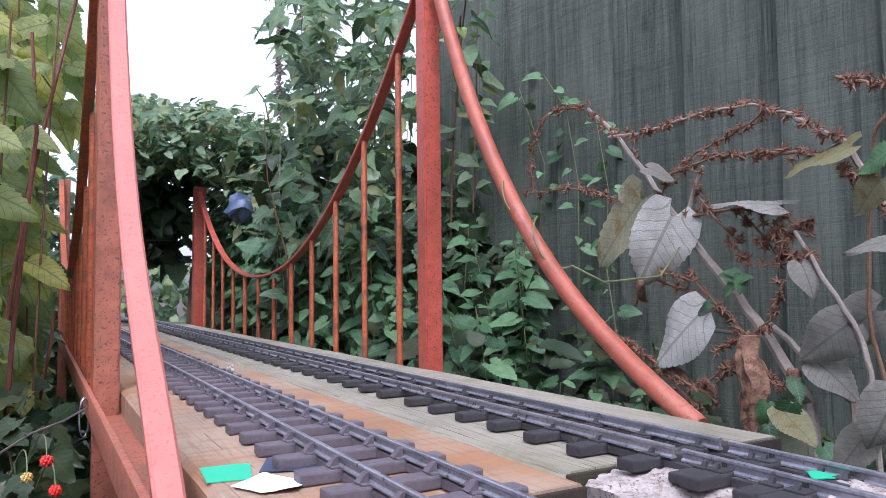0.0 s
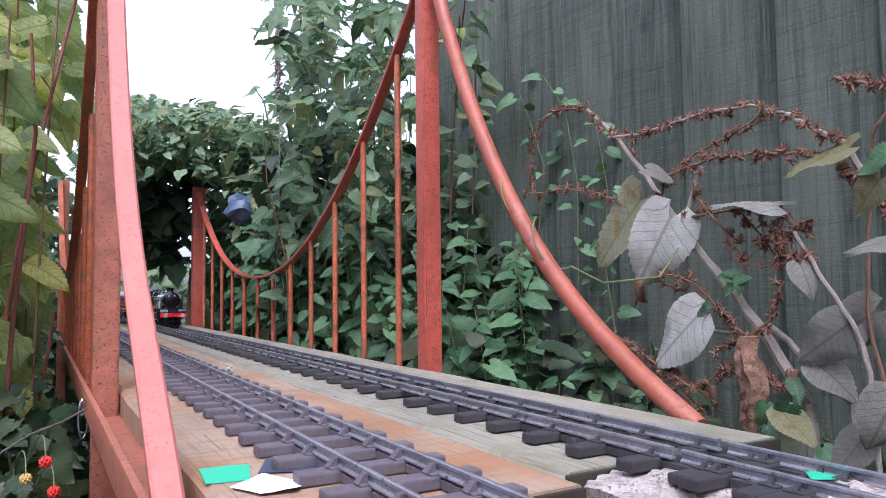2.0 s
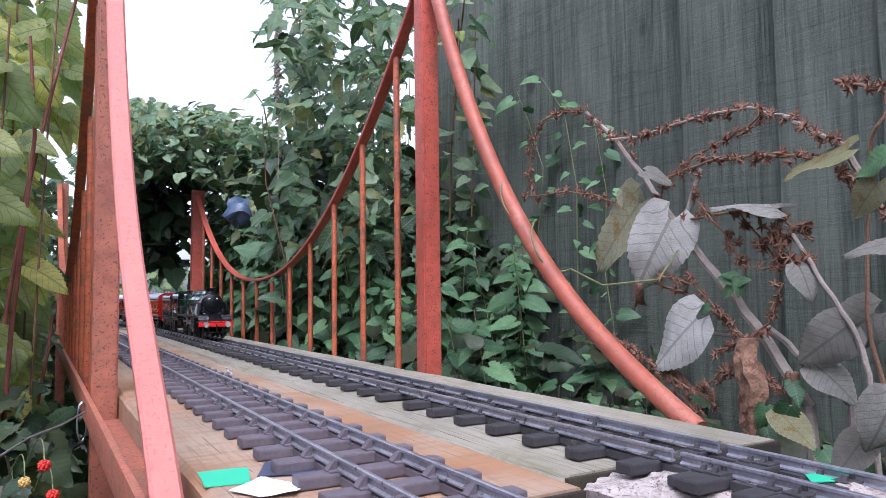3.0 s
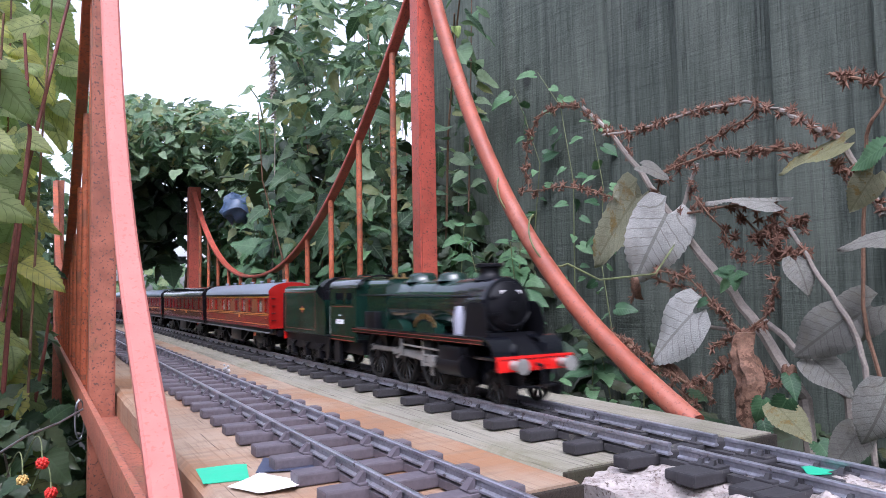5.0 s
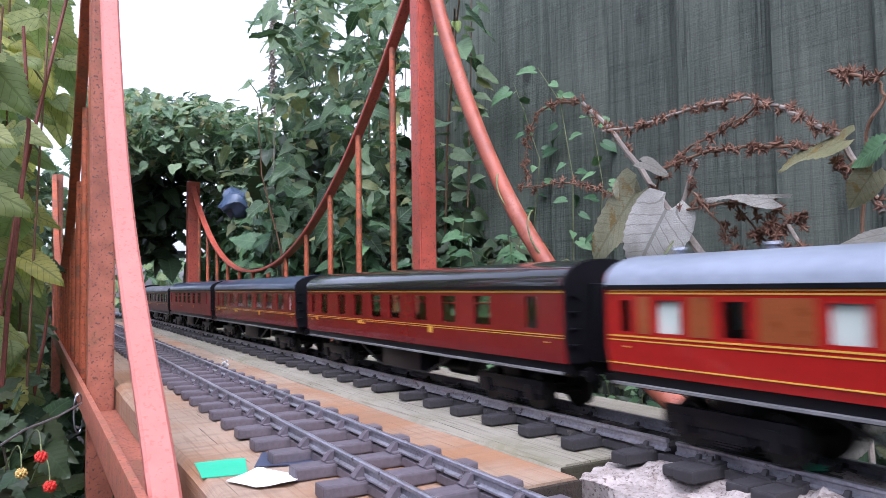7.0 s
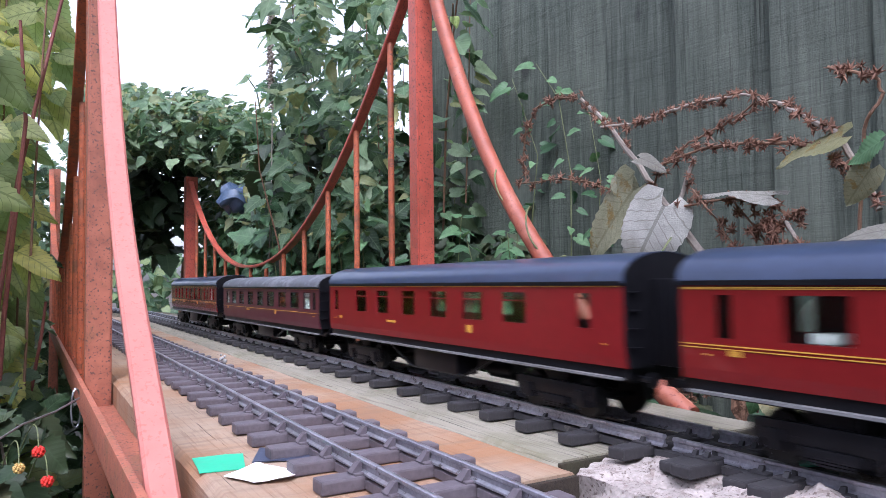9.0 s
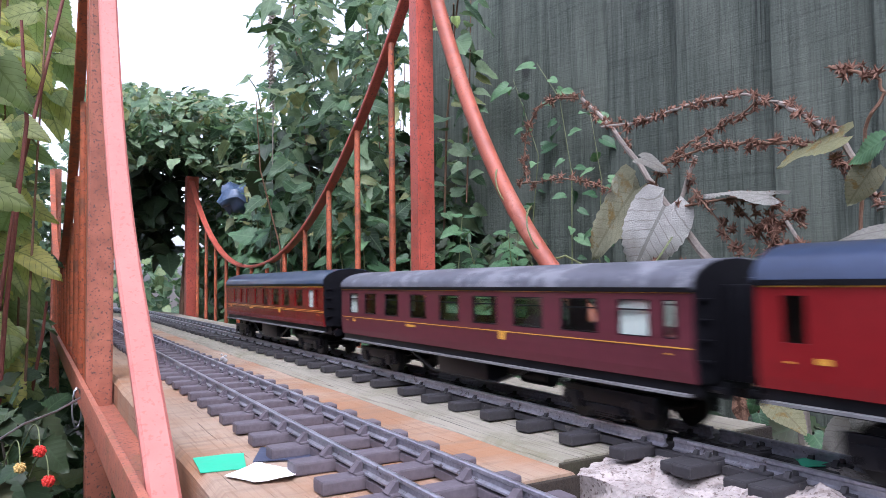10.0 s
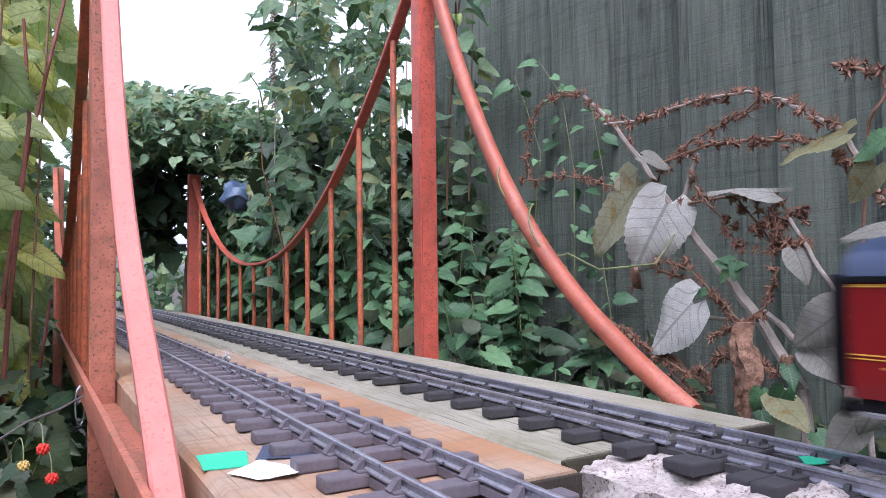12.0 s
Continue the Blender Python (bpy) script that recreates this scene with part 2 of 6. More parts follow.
RUST_PAINT = plain("weathered_red_paint", (0.34, 0.112, 0.068), 0.55, vary=0.28, grain=10, bumps=0.5, wear=(0.27, 0.105, 0.058), wear_at=0.55, specks=420.0, speck_colour=(0.12, 0.055, 0.045))
RAIL_METAL = plain("rail_metal", (0.36, 0.36, 0.41), 0.34, 0.7, 0.25, 60, bumps=0.15, wear=(0.10, 0.085, 0.085), wear_at=0.6)
SLEEPER_BROWN = plain("sleeper_plastic", (0.10, 0.085, 0.10), 0.62, vary=0.25, grain=40, bumps=0.25)
SLEEPER_BLACK = plain("sleeper_dark", (0.035, 0.033, 0.037), 0.6, vary=0.3, grain=40, bumps=0.3, wear=(0.13, 0.12, 0.105), wear_at=0.57)
PLANK_TAN = timber("reddish_plank", (0.26, 0.17, 0.115), (0.41, 0.32, 0.24), (0.16, 0.10, 0.065), along=(14.0, 0.4, 14.0), lines=0.4, stain=(0.28, 0.125, 0.05), saw=True)
PLANK_GREY = timber("weathered_plank", (0.21, 0.19, 0.145), (0.36, 0.335, 0.275), (0.11, 0.095, 0.07), along=(16.0, 0.35, 16.0), moss=(0.165, 0.155, 0.095), lines=0.55)
PLANK_SIDE = timber("plank_edge", (0.24, 0.19, 0.12), (0.36, 0.30, 0.2), (0.1, 0.08, 0.05), moss=(0.13, 0.14, 0.06))
FENCE_WOOD = fence_stain("green_stained_fence")
END_GRAIN = timber("mossy_end_grain", (0.014, 0.010, 0.007), (0.045, 0.031, 0.020), (0.010, 0.007, 0.005), moss=(0.036, 0.036, 0.014))
SOIL = plain("soil", (0.05, 0.04, 0.03), 0.95, vary=0.5, grain=12, bumps=0.8)
ROCK = plain("pumice_stone", (0.36, 0.315, 0.295), 0.95, vary=0.28, grain=60, bumps=1.0, wear=(0.25, 0.205, 0.185), wear_at=0.56, specks=520.0, speck_colour=(0.17, 0.13, 0.115))
LEAF_GREEN = leafy("nettle_leaf", [(0.030, 0.075, 0.036), (0.058, 0.130, 0.060), (0.095, 0.190, 0.088), (0.16, 0.28, 0.135)], (0.19, 0.30, 0.16), under=0.16, vein_amount=0.22)
LEAF_DARK = leafy("bramble_leaf", [(0.035, 0.075, 0.036), (0.06, 0.12, 0.055), (0.10, 0.16, 0.075), (0.16, 0.20, 0.08)], (0.14, 0.22, 0.12), under=0.2)
LEAF_PALE = leafy("raspberry_leaf", [(0.19, 0.25, 0.13), (0.26, 0.32, 0.16), (0.36, 0.40, 0.20), (0.46, 0.44, 0.14), (0.22, 0.29, 0.17)], (0.11, 0.15, 0.06), under=0.6, rough=0.5, vein_amount=0.6, lit=1.75)
LEAF_GREY = leafy("dried_leaf", [(0.24, 0.23, 0.20), (0.32, 0.31, 0.28), (0.40, 0.39, 0.36)], (0.14, 0.13, 0.11), under=0.12, rough=0.85, vein_amount=0.6, net=520.0)
LEAF_SILVER = leafy("silvery_dry_leaf", [(0.60, 0.59, 0.55), (0.70, 0.69, 0.66)], (0.30, 0.29, 0.25), under=0.12, rough=0.85, vein_amount=0.7, net=520.0)
LEAF_YELLOW = leafy("yellowing_leaf", [(0.26, 0.26, 0.12), (0.34, 0.33, 0.20), (0.42, 0.42, 0.34)], (0.16, 0.15, 0.08), under=0.2, rough=0.7, spots=(0.24, 0.15, 0.03), vein_amount=0.5, net=520.0)
STEM_GREEN = plain("green_stem", (0.13, 0.15, 0.06), 0.6, vary=0.3)
STEM_BROWN = plain("brown_cane", (0.16, 0.085, 0.05), 0.7, vary=0.35, bumps=0.3)
STEM_GREY = plain("dead_stem", (0.25, 0.215, 0.185), 0.85, vary=0.25, bumps=0.4)
PLAIN_WALL = plain("dark_wall", (0.10, 0.085, 0.075), 0.9, vary=0.3, grain=6)
HUSK = plain("dry_husk", (0.17, 0.085, 0.055), 0.85, vary=0.4, bumps=0.3)
LEAF_MIX = leafy("mixed_leaf", [(0.026, 0.052, 0.028), (0.060, 0.115, 0.058), (0.11, 0.19, 0.10), (0.23, 0.31, 0.18), (0.070, 0.13, 0.075), (0.34, 0.32, 0.13)], (0.22, 0.31, 0.19), under=0.28, vein_amount=0.35)
# Leaf colour and translucency lowered to stand in for shade inside the foliage.
LEAF_PAINTED_SHADE = leafy("leaf_with_painted_shade", [(0.022, 0.042, 0.022), (0.035, 0.060, 0.028), (0.055, 0.055, 0.026)], (0.05, 0.08, 0.04), under=0.1)
STEM_RED = plain("red_cane", (0.17, 0.05, 0.04), 0.6, vary=0.3, bumps=0.3)
HUSK_LIGHT = plain("dead_leaf", (0.21, 0.115, 0.075), 0.9, vary=0.5, grain=50, bumps=1.0, wear=(0.10, 0.05, 0.03), wear_at=0.52)

# ---- large structure ----
DECK_Z = -0.013
TRACK_LEFT, TRACK_RIGHT, GAUGE = 0.1463, 0.2935, 0.0345
TOWER_A, TOWER_B = 0.748, 2.20
SIDE_LEFT, SIDE_RIGHT = 0.052, 0.409
BEND_Y, BEND_R, BEND_TURN = 2.35, 1.3, 70.0


def track_point(x, s):
    """A point of the track that keeps x on the bridge and bends to the west beyond it; s is the way along, counted as y."""
    if s <= BEND_Y:
        return Vector((x, s, 0)), Vector((0, 1, 0))
    r = BEND_R + (x - TRACK_RIGHT)
    a = min((s - BEND_Y) / BEND_R, radians(BEND_TURN))
    rest = s - BEND_Y - a * BEND_R
    way = Vector((-math.sin(a), math.cos(a), 0))
    return Vector((x - r + r * math.cos(a), BEND_Y + r * math.sin(a), 0)) + way * rest, way


def soil_height(x, y):
    return -0.52 + 0.05 * noise.noise(Vector((x * 1.3, y * 1.3, 0.2))) + 0.015 * noise.noise(Vector((x * 9, y * 9, 4.0)))


def ground():
    bm = bmesh.new()
    steps = [-900, -120, -20, -6] + [-3 + 0.15 * i for i in range(60)] + [8, 14, 30, 150, 1500]
    grid = [[bm.verts.new((x, y, soil_height(x, y))) for x in steps] for y in steps]
    for a, b in zip(grid, grid[1:]):
        for i in range(len(steps) - 1):
            bm.faces.new((a[i], a[i + 1], b[i + 1], b[i]))
    solid("ground", bm, SOIL, "dark garden soil under the plants", "ground", kind="structure")


def fence():
    host = thing("fence", "tall close-boarded garden fence stained dark grey green", "fence", kind="structure")
    rng = random.Random(4)
    # feather-edged boards, the thick edge of each lapped over the thin edge of the next
    edges = [-1.42 + 0.131 * i for i in range(13)] + [0.254, 0.383, 0.496, 0.633, 0.757, 0.890, 1.020, 1.158, 1.29]
    for y0, y1 in zip(edges, edges[1:]):
        bm = bmesh.new()
        n, seed = 40, rng.uniform(0, 90)
        rings = []
        for i in range(n + 1):
            z = -0.62 + i * 2.1 / n
            e0, e1 = (0.0022 * noise.noise(Vector((seed + k, z * 16, 0))) + 0.0016 * noise.noise(Vector((seed + k, z * 55, 3))) for k in (0.0, 40.0))
            cup = 0.0016 * noise.noise(Vector((seed, z * 3, 9)))
            rings.append([(0.0, y1 + e1, z), (-0.0165, y1 + e1, z), (-0.0185, y1 - 0.003 + e1, z), (-0.0125 + cup, (y0 + y1) / 2, z), (-0.006, y0 - 0.012 + e0, z), (-0.004, y0 - 0.014 + e0, z), (0.0, y0 - 0.012 + e0, z)])
        loft(bm, rings)
        ob = part("board", bm, FENCE_WOOD, host)
        ob.matrix_basis = pose(0.740 + rng.uniform(-0.002, 0.002), 0, 0, rng.uniform(-0.15, 0.15), 0, 0)
    # unseen plain walls, added south and west to block low sky and darken reflections
    bm = bmesh.new()
    box(bm, -1.75, 0.8, -1.75, -1.6, -0.6, 0.8, 0.004)
    solid("light_block_south", bm, PLAIN_WALL, "unseen plain dark wall added to block low sky light", "wall", kind="structure")
    bm = bmesh.new()
    box(bm, -1.75, -1.60, -1.6, 2.6, -0.6, 0.8, 0.004)
    solid("light_block_west", bm, PLAIN_WALL, "unseen plain dark wall added to block low sky light", "wall", kind="structure")
    bm = bmesh.new()
    for z in (-0.3, 0.35, 1.1):
        box(bm, 0.744, 0.78, -1.5, 1.28, z - 0.04, z + 0.04, 0.003)
    part("rail", bm, FENCE_WOOD, host)


def plank(x0, x1, y0, y1, z1, thick, material, host, seed, label=""):
    """A sawn board with slightly wandering edges and a worn end."""
    rng = random.Random(seed)
    bm = bmesh.new()
    rings = []
    n = 60
    for i in range(n + 1):
        y = y0 + (y1 - y0) * i / n
        a, b = (0.0011 * noise.noise(Vector((seed + k * 7.0, y * 14, 0))) for k in (0, 1))
        h = 0.0007 * noise.noise(Vector((seed + 3.3, y * 9, 0)))
        c = 0.003 + 0.0015 * rng.random()
        rings.append([(x0 + a, y, z1 - thick), (x0 + a, y, z1 - c + h), (x0 + a + c, y, z1 + h), ((x0 + x1) / 2, y, z1 + h * 0.3), (x1 + b - c, y, z1 + h), (x1 + b, y, z1 - c + h), (x1 + b, y, z1 - thick)])
    loft(bm, rings)
    return part("plank", bm, material, host, label)


def deck():
    host = thing("bridge_deck", "weathered timber deck of two long planks carrying two model tracks", "deck")
    plank(0.070, 0.2257, 0.262, 2.36, DECK_Z, 0.044, PLANK_TAN, host, 1, "reddish bare softwood plank")
    plank(0.2303, 0.400, 0.283, 2.36, DECK_Z, 0.044, PLANK_GREY, host, 2, "grey green weathered plank")
    for x0, x1, y in ((0.071, 0.2247, 0.262), (0.2313, 0.399, 0.283)):
        bm = bmesh.new()
        box(bm, x0, x1, y - 0.0025, y + 0.001, DECK_Z - 0.043, DECK_Z - 0.0012, 0.001)
        part("plank_end", bm, END_GRAIN, host, "dark mossy sawn plank end")
    # a board each for the ways off the bridge
    bm = bmesh.new()
    rings = []
    for i in range(60):
        s = 2.365 + 4.0 * i / 59
        a, b = track_point(0.06, s)[0], track_point(0.41, s)[0]
        rings.append([(*a.xy, DECK_Z - 0.045), (*b.xy, DECK_Z - 0.045), (*b.xy, DECK_Z - 0.002), (*a.xy, DECK_Z - 0.002)])
    loft(bm, rings)
    part("approach_board", bm, PLANK_SIDE, host)


def sleeper_mesh(name, half, high, wide, material, chunky):
    bm = bmesh.new()
    box(bm, -half, half, -wide / 2, wide / 2, -0.0062 - high, -0.0062, 0.0012)
    for s in (-1, 1):
        x = s * GAUGE / 2
        box(bm, x - 0.0062, x + 0.0062, -wide * 0.42, wide * 0.42, -0.0064, -0.0052, 0.0004)
        for k in (-1, 1):
            # the chair's jaw, leaning on the rail
            g = 1.0 if chunky else 0.55
            a = [(x + k * (0.0020 + 0.0048 * g), -0.0026 * g, -0.0053), (x + k * (0.0020 + 0.0048 * g), 0.0026 * g, -0.0053), (x + k * 0.0016, 0.0018 * g, -0.0053), (x + k * 0.0016, -0.0018 * g, -0.0053)]
            top = -0.0012 if chunky else -0.0030
            b = [(x + k * 0.0030, -0.0020 * g, top), (x + k * 0.0030, 0.0020 * g, top), (x + k * 0.0014, 0.0015 * g, top), (x + k * 0.0014, -0.0015 * g, top)]
            loft(bm, [a, b])
    return mesh_of(name, bm, material)


def rail_run(host, x, s0, s1):
    """A bullhead rail along the track."""
    bm = bmesh.new()
    prof = [(-0.0020, -0.0062), (0.0020, -0.0062), (0.0020, -0.0053), (0.0006, -0.0044), (0.0006, -0.0022), (0.0014, -0.0016), (0.0014, -0.0003), (0.0010, 0.0), (-0.0010, 0.0), (-0.0014, -0.0003), (-0.0014, -0.0016), (-0.0006, -0.0022), (-0.0006, -0.0044), (-0.0020, -0.0053)]
    n = max(2, int((s1 - s0) / 0.05))
    rings = []
    for i in range(n + 1):
        p, way = track_point(x, s0 + (s1 - s0) * i / n)
        side = Vector((way.y, -way.x, 0))
        rings.append([p + side * u + Vector((0, 0, w)) for u, w in prof])
    loft(bm, rings)
    return part("rail", bm, RAIL_METAL, host, "dull grey metal rail")


def track(x, name, label, spacing, material, high, s0, s1, breaks):
    host = thing(name, label, "model track", group="garden railway tracks")
    for side in (-1, 1):
        for a, b in zip(breaks, breaks[1:]):
            rail_run(host, x + side * GAUGE / 2, a + 0.0008, b - 0.0008)
    data = sleeper_mesh("sleeper", 0.0392, high, 0.0115, material, material == SLEEPER_BROWN)
    rng = random.Random(int(x * 1000))
    webs = bmesh.new()
    for y in spacing:
        p, way = track_point(x, y)
        ob = new("sleeper", data)
        ob.matrix_basis = pose(p.x, p.y, rng.uniform(-0.0003, 0.0003), 0, 0, math.degrees(math.atan2(way.y, way.x)) - 90 + rng.uniform(-0.8, 0.8))
        ob.parent = host
    for y0, y1 in zip(spacing, spacing[1:]):
        if abs(y1 - y0) > 0.05 or y0 > 2.3:
            continue
        a, b = min(y0, y1), max(y0, y1)
        for s in (-1, 1):
            cx = x + s * GAUGE / 2
            box(webs, cx - 0.0022, cx + 0.0022, a + 0.007, b - 0.007, -0.0115, -0.0078)
    tagged(part("web", webs, material, host), kind="stuff")
    return host


def tracks():
    near = [0.7231 - 0.0358 * i for i in range(-155, 19)]
    track(TRACK_LEFT, "model_track", "brown plastic sleepered model track with grey metal rails", near, SLEEPER_BROWN, 0.0062, 0.06, 4.2, [0.06, 0.9, 1.8, 6.3])
    far = [1.0814 - 0.0401 * i for i in range(-130, 14)] + [0.5068 - 0.0401 * i for i in range(0, 9)]
    track(TRACK_RIGHT, "model_track", "dark sleepered model track with worn grey metal rails", far, SLEEPER_BLACK, 0.0060, 0.2535, 4.2, [0.2535, 0.54, 1.4, 6.3])
    joined = [0.236 - 0.036 * i for i in range(0, 9)]
    host = track(TRACK_RIGHT + 0.0035, "model_track", "worn end section of model track set lower at a rail joint", joined, SLEEPER_BLACK, 0.0050, -0.1, 0.252, [-0.1, 0.252])
    host.location.z = -0.0012


def post(host, x, y, top, w):
    bm = bmesh.new()
    t, turn = 0.004, 0
    outline = [(0, 0), (w, 0), (w, t), (t, t), (t, w), (0, w)]
    loft(bm, [[(a, b, z) for a, b in outline] for z in (-0.56, top)])
    bmesh.ops.bevel(bm, geom=[e for e in bm.edges if abs(e.verts[0].co.z - e.verts[1].co.z) > 0.1], offset=0.0018, segments=2, affect="EDGES")
    bmesh.ops.transform(bm, matrix=pose(x, y, 0, 0, 0, turn), verts=bm.verts)
    return part("post", bm, RUST_PAINT if x < 0.2 else CRIMSON_PAINT, host)


def cable_z(y):
    """Height of the main cable: a sagging curve between the towers."""
    u = (y - 1.5) / 0.70
    return 0.115 + (0.314 if u < 0 else 0.280) * abs(u) ** 2.2


def stay_z(v):
    """Height of the flat backstay, v metres beyond its foot."""
    return 7.703 * v ** 3 - 1.625 * v * v + 0.817 * v - 0.0212


def tube_z(v):
    """Height of the tube that stays the other tower."""
    return 4.0661 * v ** 3 + 0.4380 * v * v + 0.5665 * v - 0.0159


def side_frame(x, name, label, stay_wide):
    host = thing(name, label, "bridge side")
    inward = 1 if x < 0.2 else -1
    paint = RED_PAINT if inward > 0 else CRIMSON_PAINT
    for y, top in ((TOWER_A, 0.56), (TOWER_B, 0.40)):
        if inward > 0:
            post(host, x - 0.0065, y - 0.001, top, 0.0228)
        else:
            post(host, x - 0.013, y - 0.013, top, 0.0225 if y == TOWER_A else 0.034)
    bm = bmesh.new()
    ys = [TOWER_A + (TOWER_B - TOWER_A) * i / 40 for i in range(41)]
    strap(bm, [(x - (0.006 if inward > 0 else 0.0), y, cable_z(y)) for y in ys], 0.0125 if inward > 0 else 0.015, 0.0055)
    part("main_cable", bm, paint, host, "bent flat red bar as suspension cable")
    bm = bmesh.new()
    run = [(x + (0.0033 if inward > 0 else 0.0), 0.352 + 0.383 * u, (stay_z if inward > 0 else tube_z)(0.383 * u - 0.008)) for u in (i / 24 for i in range(25))]
    if inward > 0:
        strap(bm, run, stay_wide, 0.0075)
    else:
        tube(bm, run, 0.0083, 16)
    part("backstay", bm, PINK_PAINT if inward > 0 else TUBE_PAINT, host, "faded pink red bent bar" if inward > 0 else "bent red tube")
    n = 12
    for i in range(1, n + 1):
        y = TOWER_A + 0.085 + 0.1145 * (i - 1)
        if y > TOWER_B - 0.05:
            break
        bm = bmesh.new()
        rod(bm, (x, y, -0.05), (x, y, cable_z(y) - 0.002), 0.0042, seg=10)
        ob = part("hanger", bm, RED_PAINT, host)
    bm = bmesh.new()
    xo = x - 0.0095 * inward
    y0 = 0.20 if inward > 0 else 0.40
    box(bm, xo - 0.0022, xo + 0.0022, y0, 2.45, -0.036, -0.012 if inward > 0 else -0.020, 0.0006)
    a, b = sorted((xo + inward * 0.0022, xo + inward * 0.030))
    box(bm, a, b, y0, 2.45, -0.0395, -0.0362, 0.0006)
    part("girder", bm, RUST_PAINT, host, "rusty red angle iron girder")
    return host

# ---- the train ----
CRIMSON = plain("crimson_gloss", (0.31, 0.012, 0.009), 0.22, vary=0.1, grain=20, coat=0.4, bumps=0.03)
MAROON = plain("maroon_gloss", (0.165, 0.010, 0.010), 0.22, vary=0.1, grain=20, coat=0.5, bumps=0.03)
RED_SATIN = plain("red_satin", (0.185, 0.008, 0.010), 0.32, vary=0.1, grain=20, coat=0.15, bumps=0.03)
MAUVE = plain("faded_maroon", (0.098, 0.020, 0.030), 0.38, vary=0.15, grain=20, coat=0.12, bumps=0.03)
TEAK = plain("mustard_panel", (0.25, 0.065, 0.018), 0.3, vary=0.15, grain=60, coat=0.5, bumps=0.03)
GOLD = plain("gold_line", (0.62, 0.33, 0.045), 0.4, vary=0.1, bumps=0)
BLACK = plain("black_paint", (0.007, 0.007, 0.009), 0.34, vary=0.3, grain=40, bumps=0.05, spec=0.22)
BLACK_GLOSS = plain("black_gloss", (0.006, 0.0065, 0.010), 0.16, vary=0.2, grain=30, coat=0.6, bumps=0.02, coat_ior=1.6)
ROOF_GREY = plain("grey_roof", (0.22, 0.25, 0.31), 0.38, vary=0.15, grain=20, bumps=0.06, coat=0.3)
ROOF_MAUVE = plain("lilac_grey_roof", (0.085, 0.088, 0.110), 0.5, vary=0.3, grain=20, bumps=0.08, wear=(0.17, 0.175, 0.20), wear_at=0.52)
ROOF_BLUE = plain("dark_blue_roof", (0.026, 0.040, 0.085), 0.34, coat=0.3, vary=0.2, grain=20, bumps=0.05)
WHITE = plain("white_card", (0.78, 0.78, 0.78), 0.5, vary=0.05, bumps=0)
SEAT = plain("brown_interior", (0.10, 0.07, 0.05), 0.8, vary=0.3)
STEEL = plain("dull_steel", (0.42, 0.41, 0.39), 0.42, 0.6, vary=0.25, grain=60, bumps=0.1)
WHEEL_BLACK = plain("wheel_black", (0.011, 0.011, 0.011), 0.42, vary=0.3, bumps=0.05, spec=0.3)
GREEN = plain("dark_green_gloss", (0.007, 0.025, 0.018), 0.14, vary=0.15, grain=20, coat=0.6, bumps=0.03, coat_ior=1.55)
SIGNAL_RED = plain("signal_red", (0.72, 0.012, 0.008), 0.3, vary=0.06, coat=0.4, bumps=0.03)
ORANGE_LINE = plain("orange_line", (0.22, 0.04, 0.02), 0.4, vary=0.1, bumps=0)
FOOT_GREY = plain("footboard_grey", (0.16, 0.16, 0.17), 0.5, vary=0.3, bumps=0.1)
BRASS = plain("brass", (0.34, 0.22, 0.09), 0.28, 0.85, vary=0.15, bumps=0.05)


def glass_material():
    m, nt, bsdf, link = nodes_of("window_glass")
    bsdf.inputs["Base Color"].default_value = (0.75, 0.82, 0.78, 1)
    bsdf.inputs["Roughness"].default_value = 0.04
    bsdf.inputs["Transmission Weight"].default_value = 1.0
    bsdf.inputs["IOR"].default_value = 1.45
    return m


GLASS = glass_material()
HALF = 0.0310
PANELLED, TALL, LOW = (0.0325, 0.0530, 0.0700, 0.0762, 0.0930), (0.0325, 0.0512, 0.0714, 0.0762, 0.0930), (0.0295, 0.0495, 0.0680, 0.0730, 0.0880)


def wheelset(host, x, r=0.0112, gauge=0.0295):
    bm = bmesh.new()
    for s in (-1, 1):
        y = s * gauge / 2
        rod(bm, (x, y, r), (x, y + s * 0.0045, r), r, r * 0.985, 24)
        rod(bm, (x, y - s * 0.001, r - 0.0), (x, y, r), r + 0.0013, r + 0.0013, 24)
        rod(bm, (x, y + s * 0.0044, r), (x, y + s * 0.0056, r), r * 0.5, r * 0.25, 12)
    rod(bm, (x, -gauge / 2, r), (x, gauge / 2, r), 0.002, seg=8)
    return part("wheelset", bm, WHEEL_BLACK, host)


def bogie(host, x):
    bm = bmesh.new()
    for s in (-1, 1):
        y = s * 0.0225
        box(bm, x - 0.036, x + 0.036, y - 0.0017, y + 0.0017, 0.0105, 0.0190, 0.0006)
        for k in (-1, 1):
            wx = x + k * 0.0245
            box(bm, wx - 0.0045, wx + 0.0045, y - 0.003, y + 0.003, 0.0065, 0.0155, 0.0008)
            for j in (-1, 1):
                rod(bm, (wx + j * 0.0085, y, 0.0075), (wx + j * 0.0085, y, 0.0135), 0.0022, seg=8)
        box(bm, x - 0.012, x + 0.012, y - 0.0028, y + 0.0028, 0.006, 0.0105, 0.0008)
        for i in range(3):
            box(bm, x - 0.010 + i * 0.001, x + 0.010 - i * 0.001, y - 0.003, y + 0.003, 0.0045 - 0.0012 * i + 0.0018, 0.0054 - 0.0012 * i + 0.0018)
    box(bm, x - 0.010, x + 0.010, -0.021, 0.021, 0.012, 0.0285, 0.001)
    frame_part = part("bogie", bm, BLACK, host)
    for k in (-1, 1):
        wheelset(frame_part, x + k * 0.0245, 0.0110)


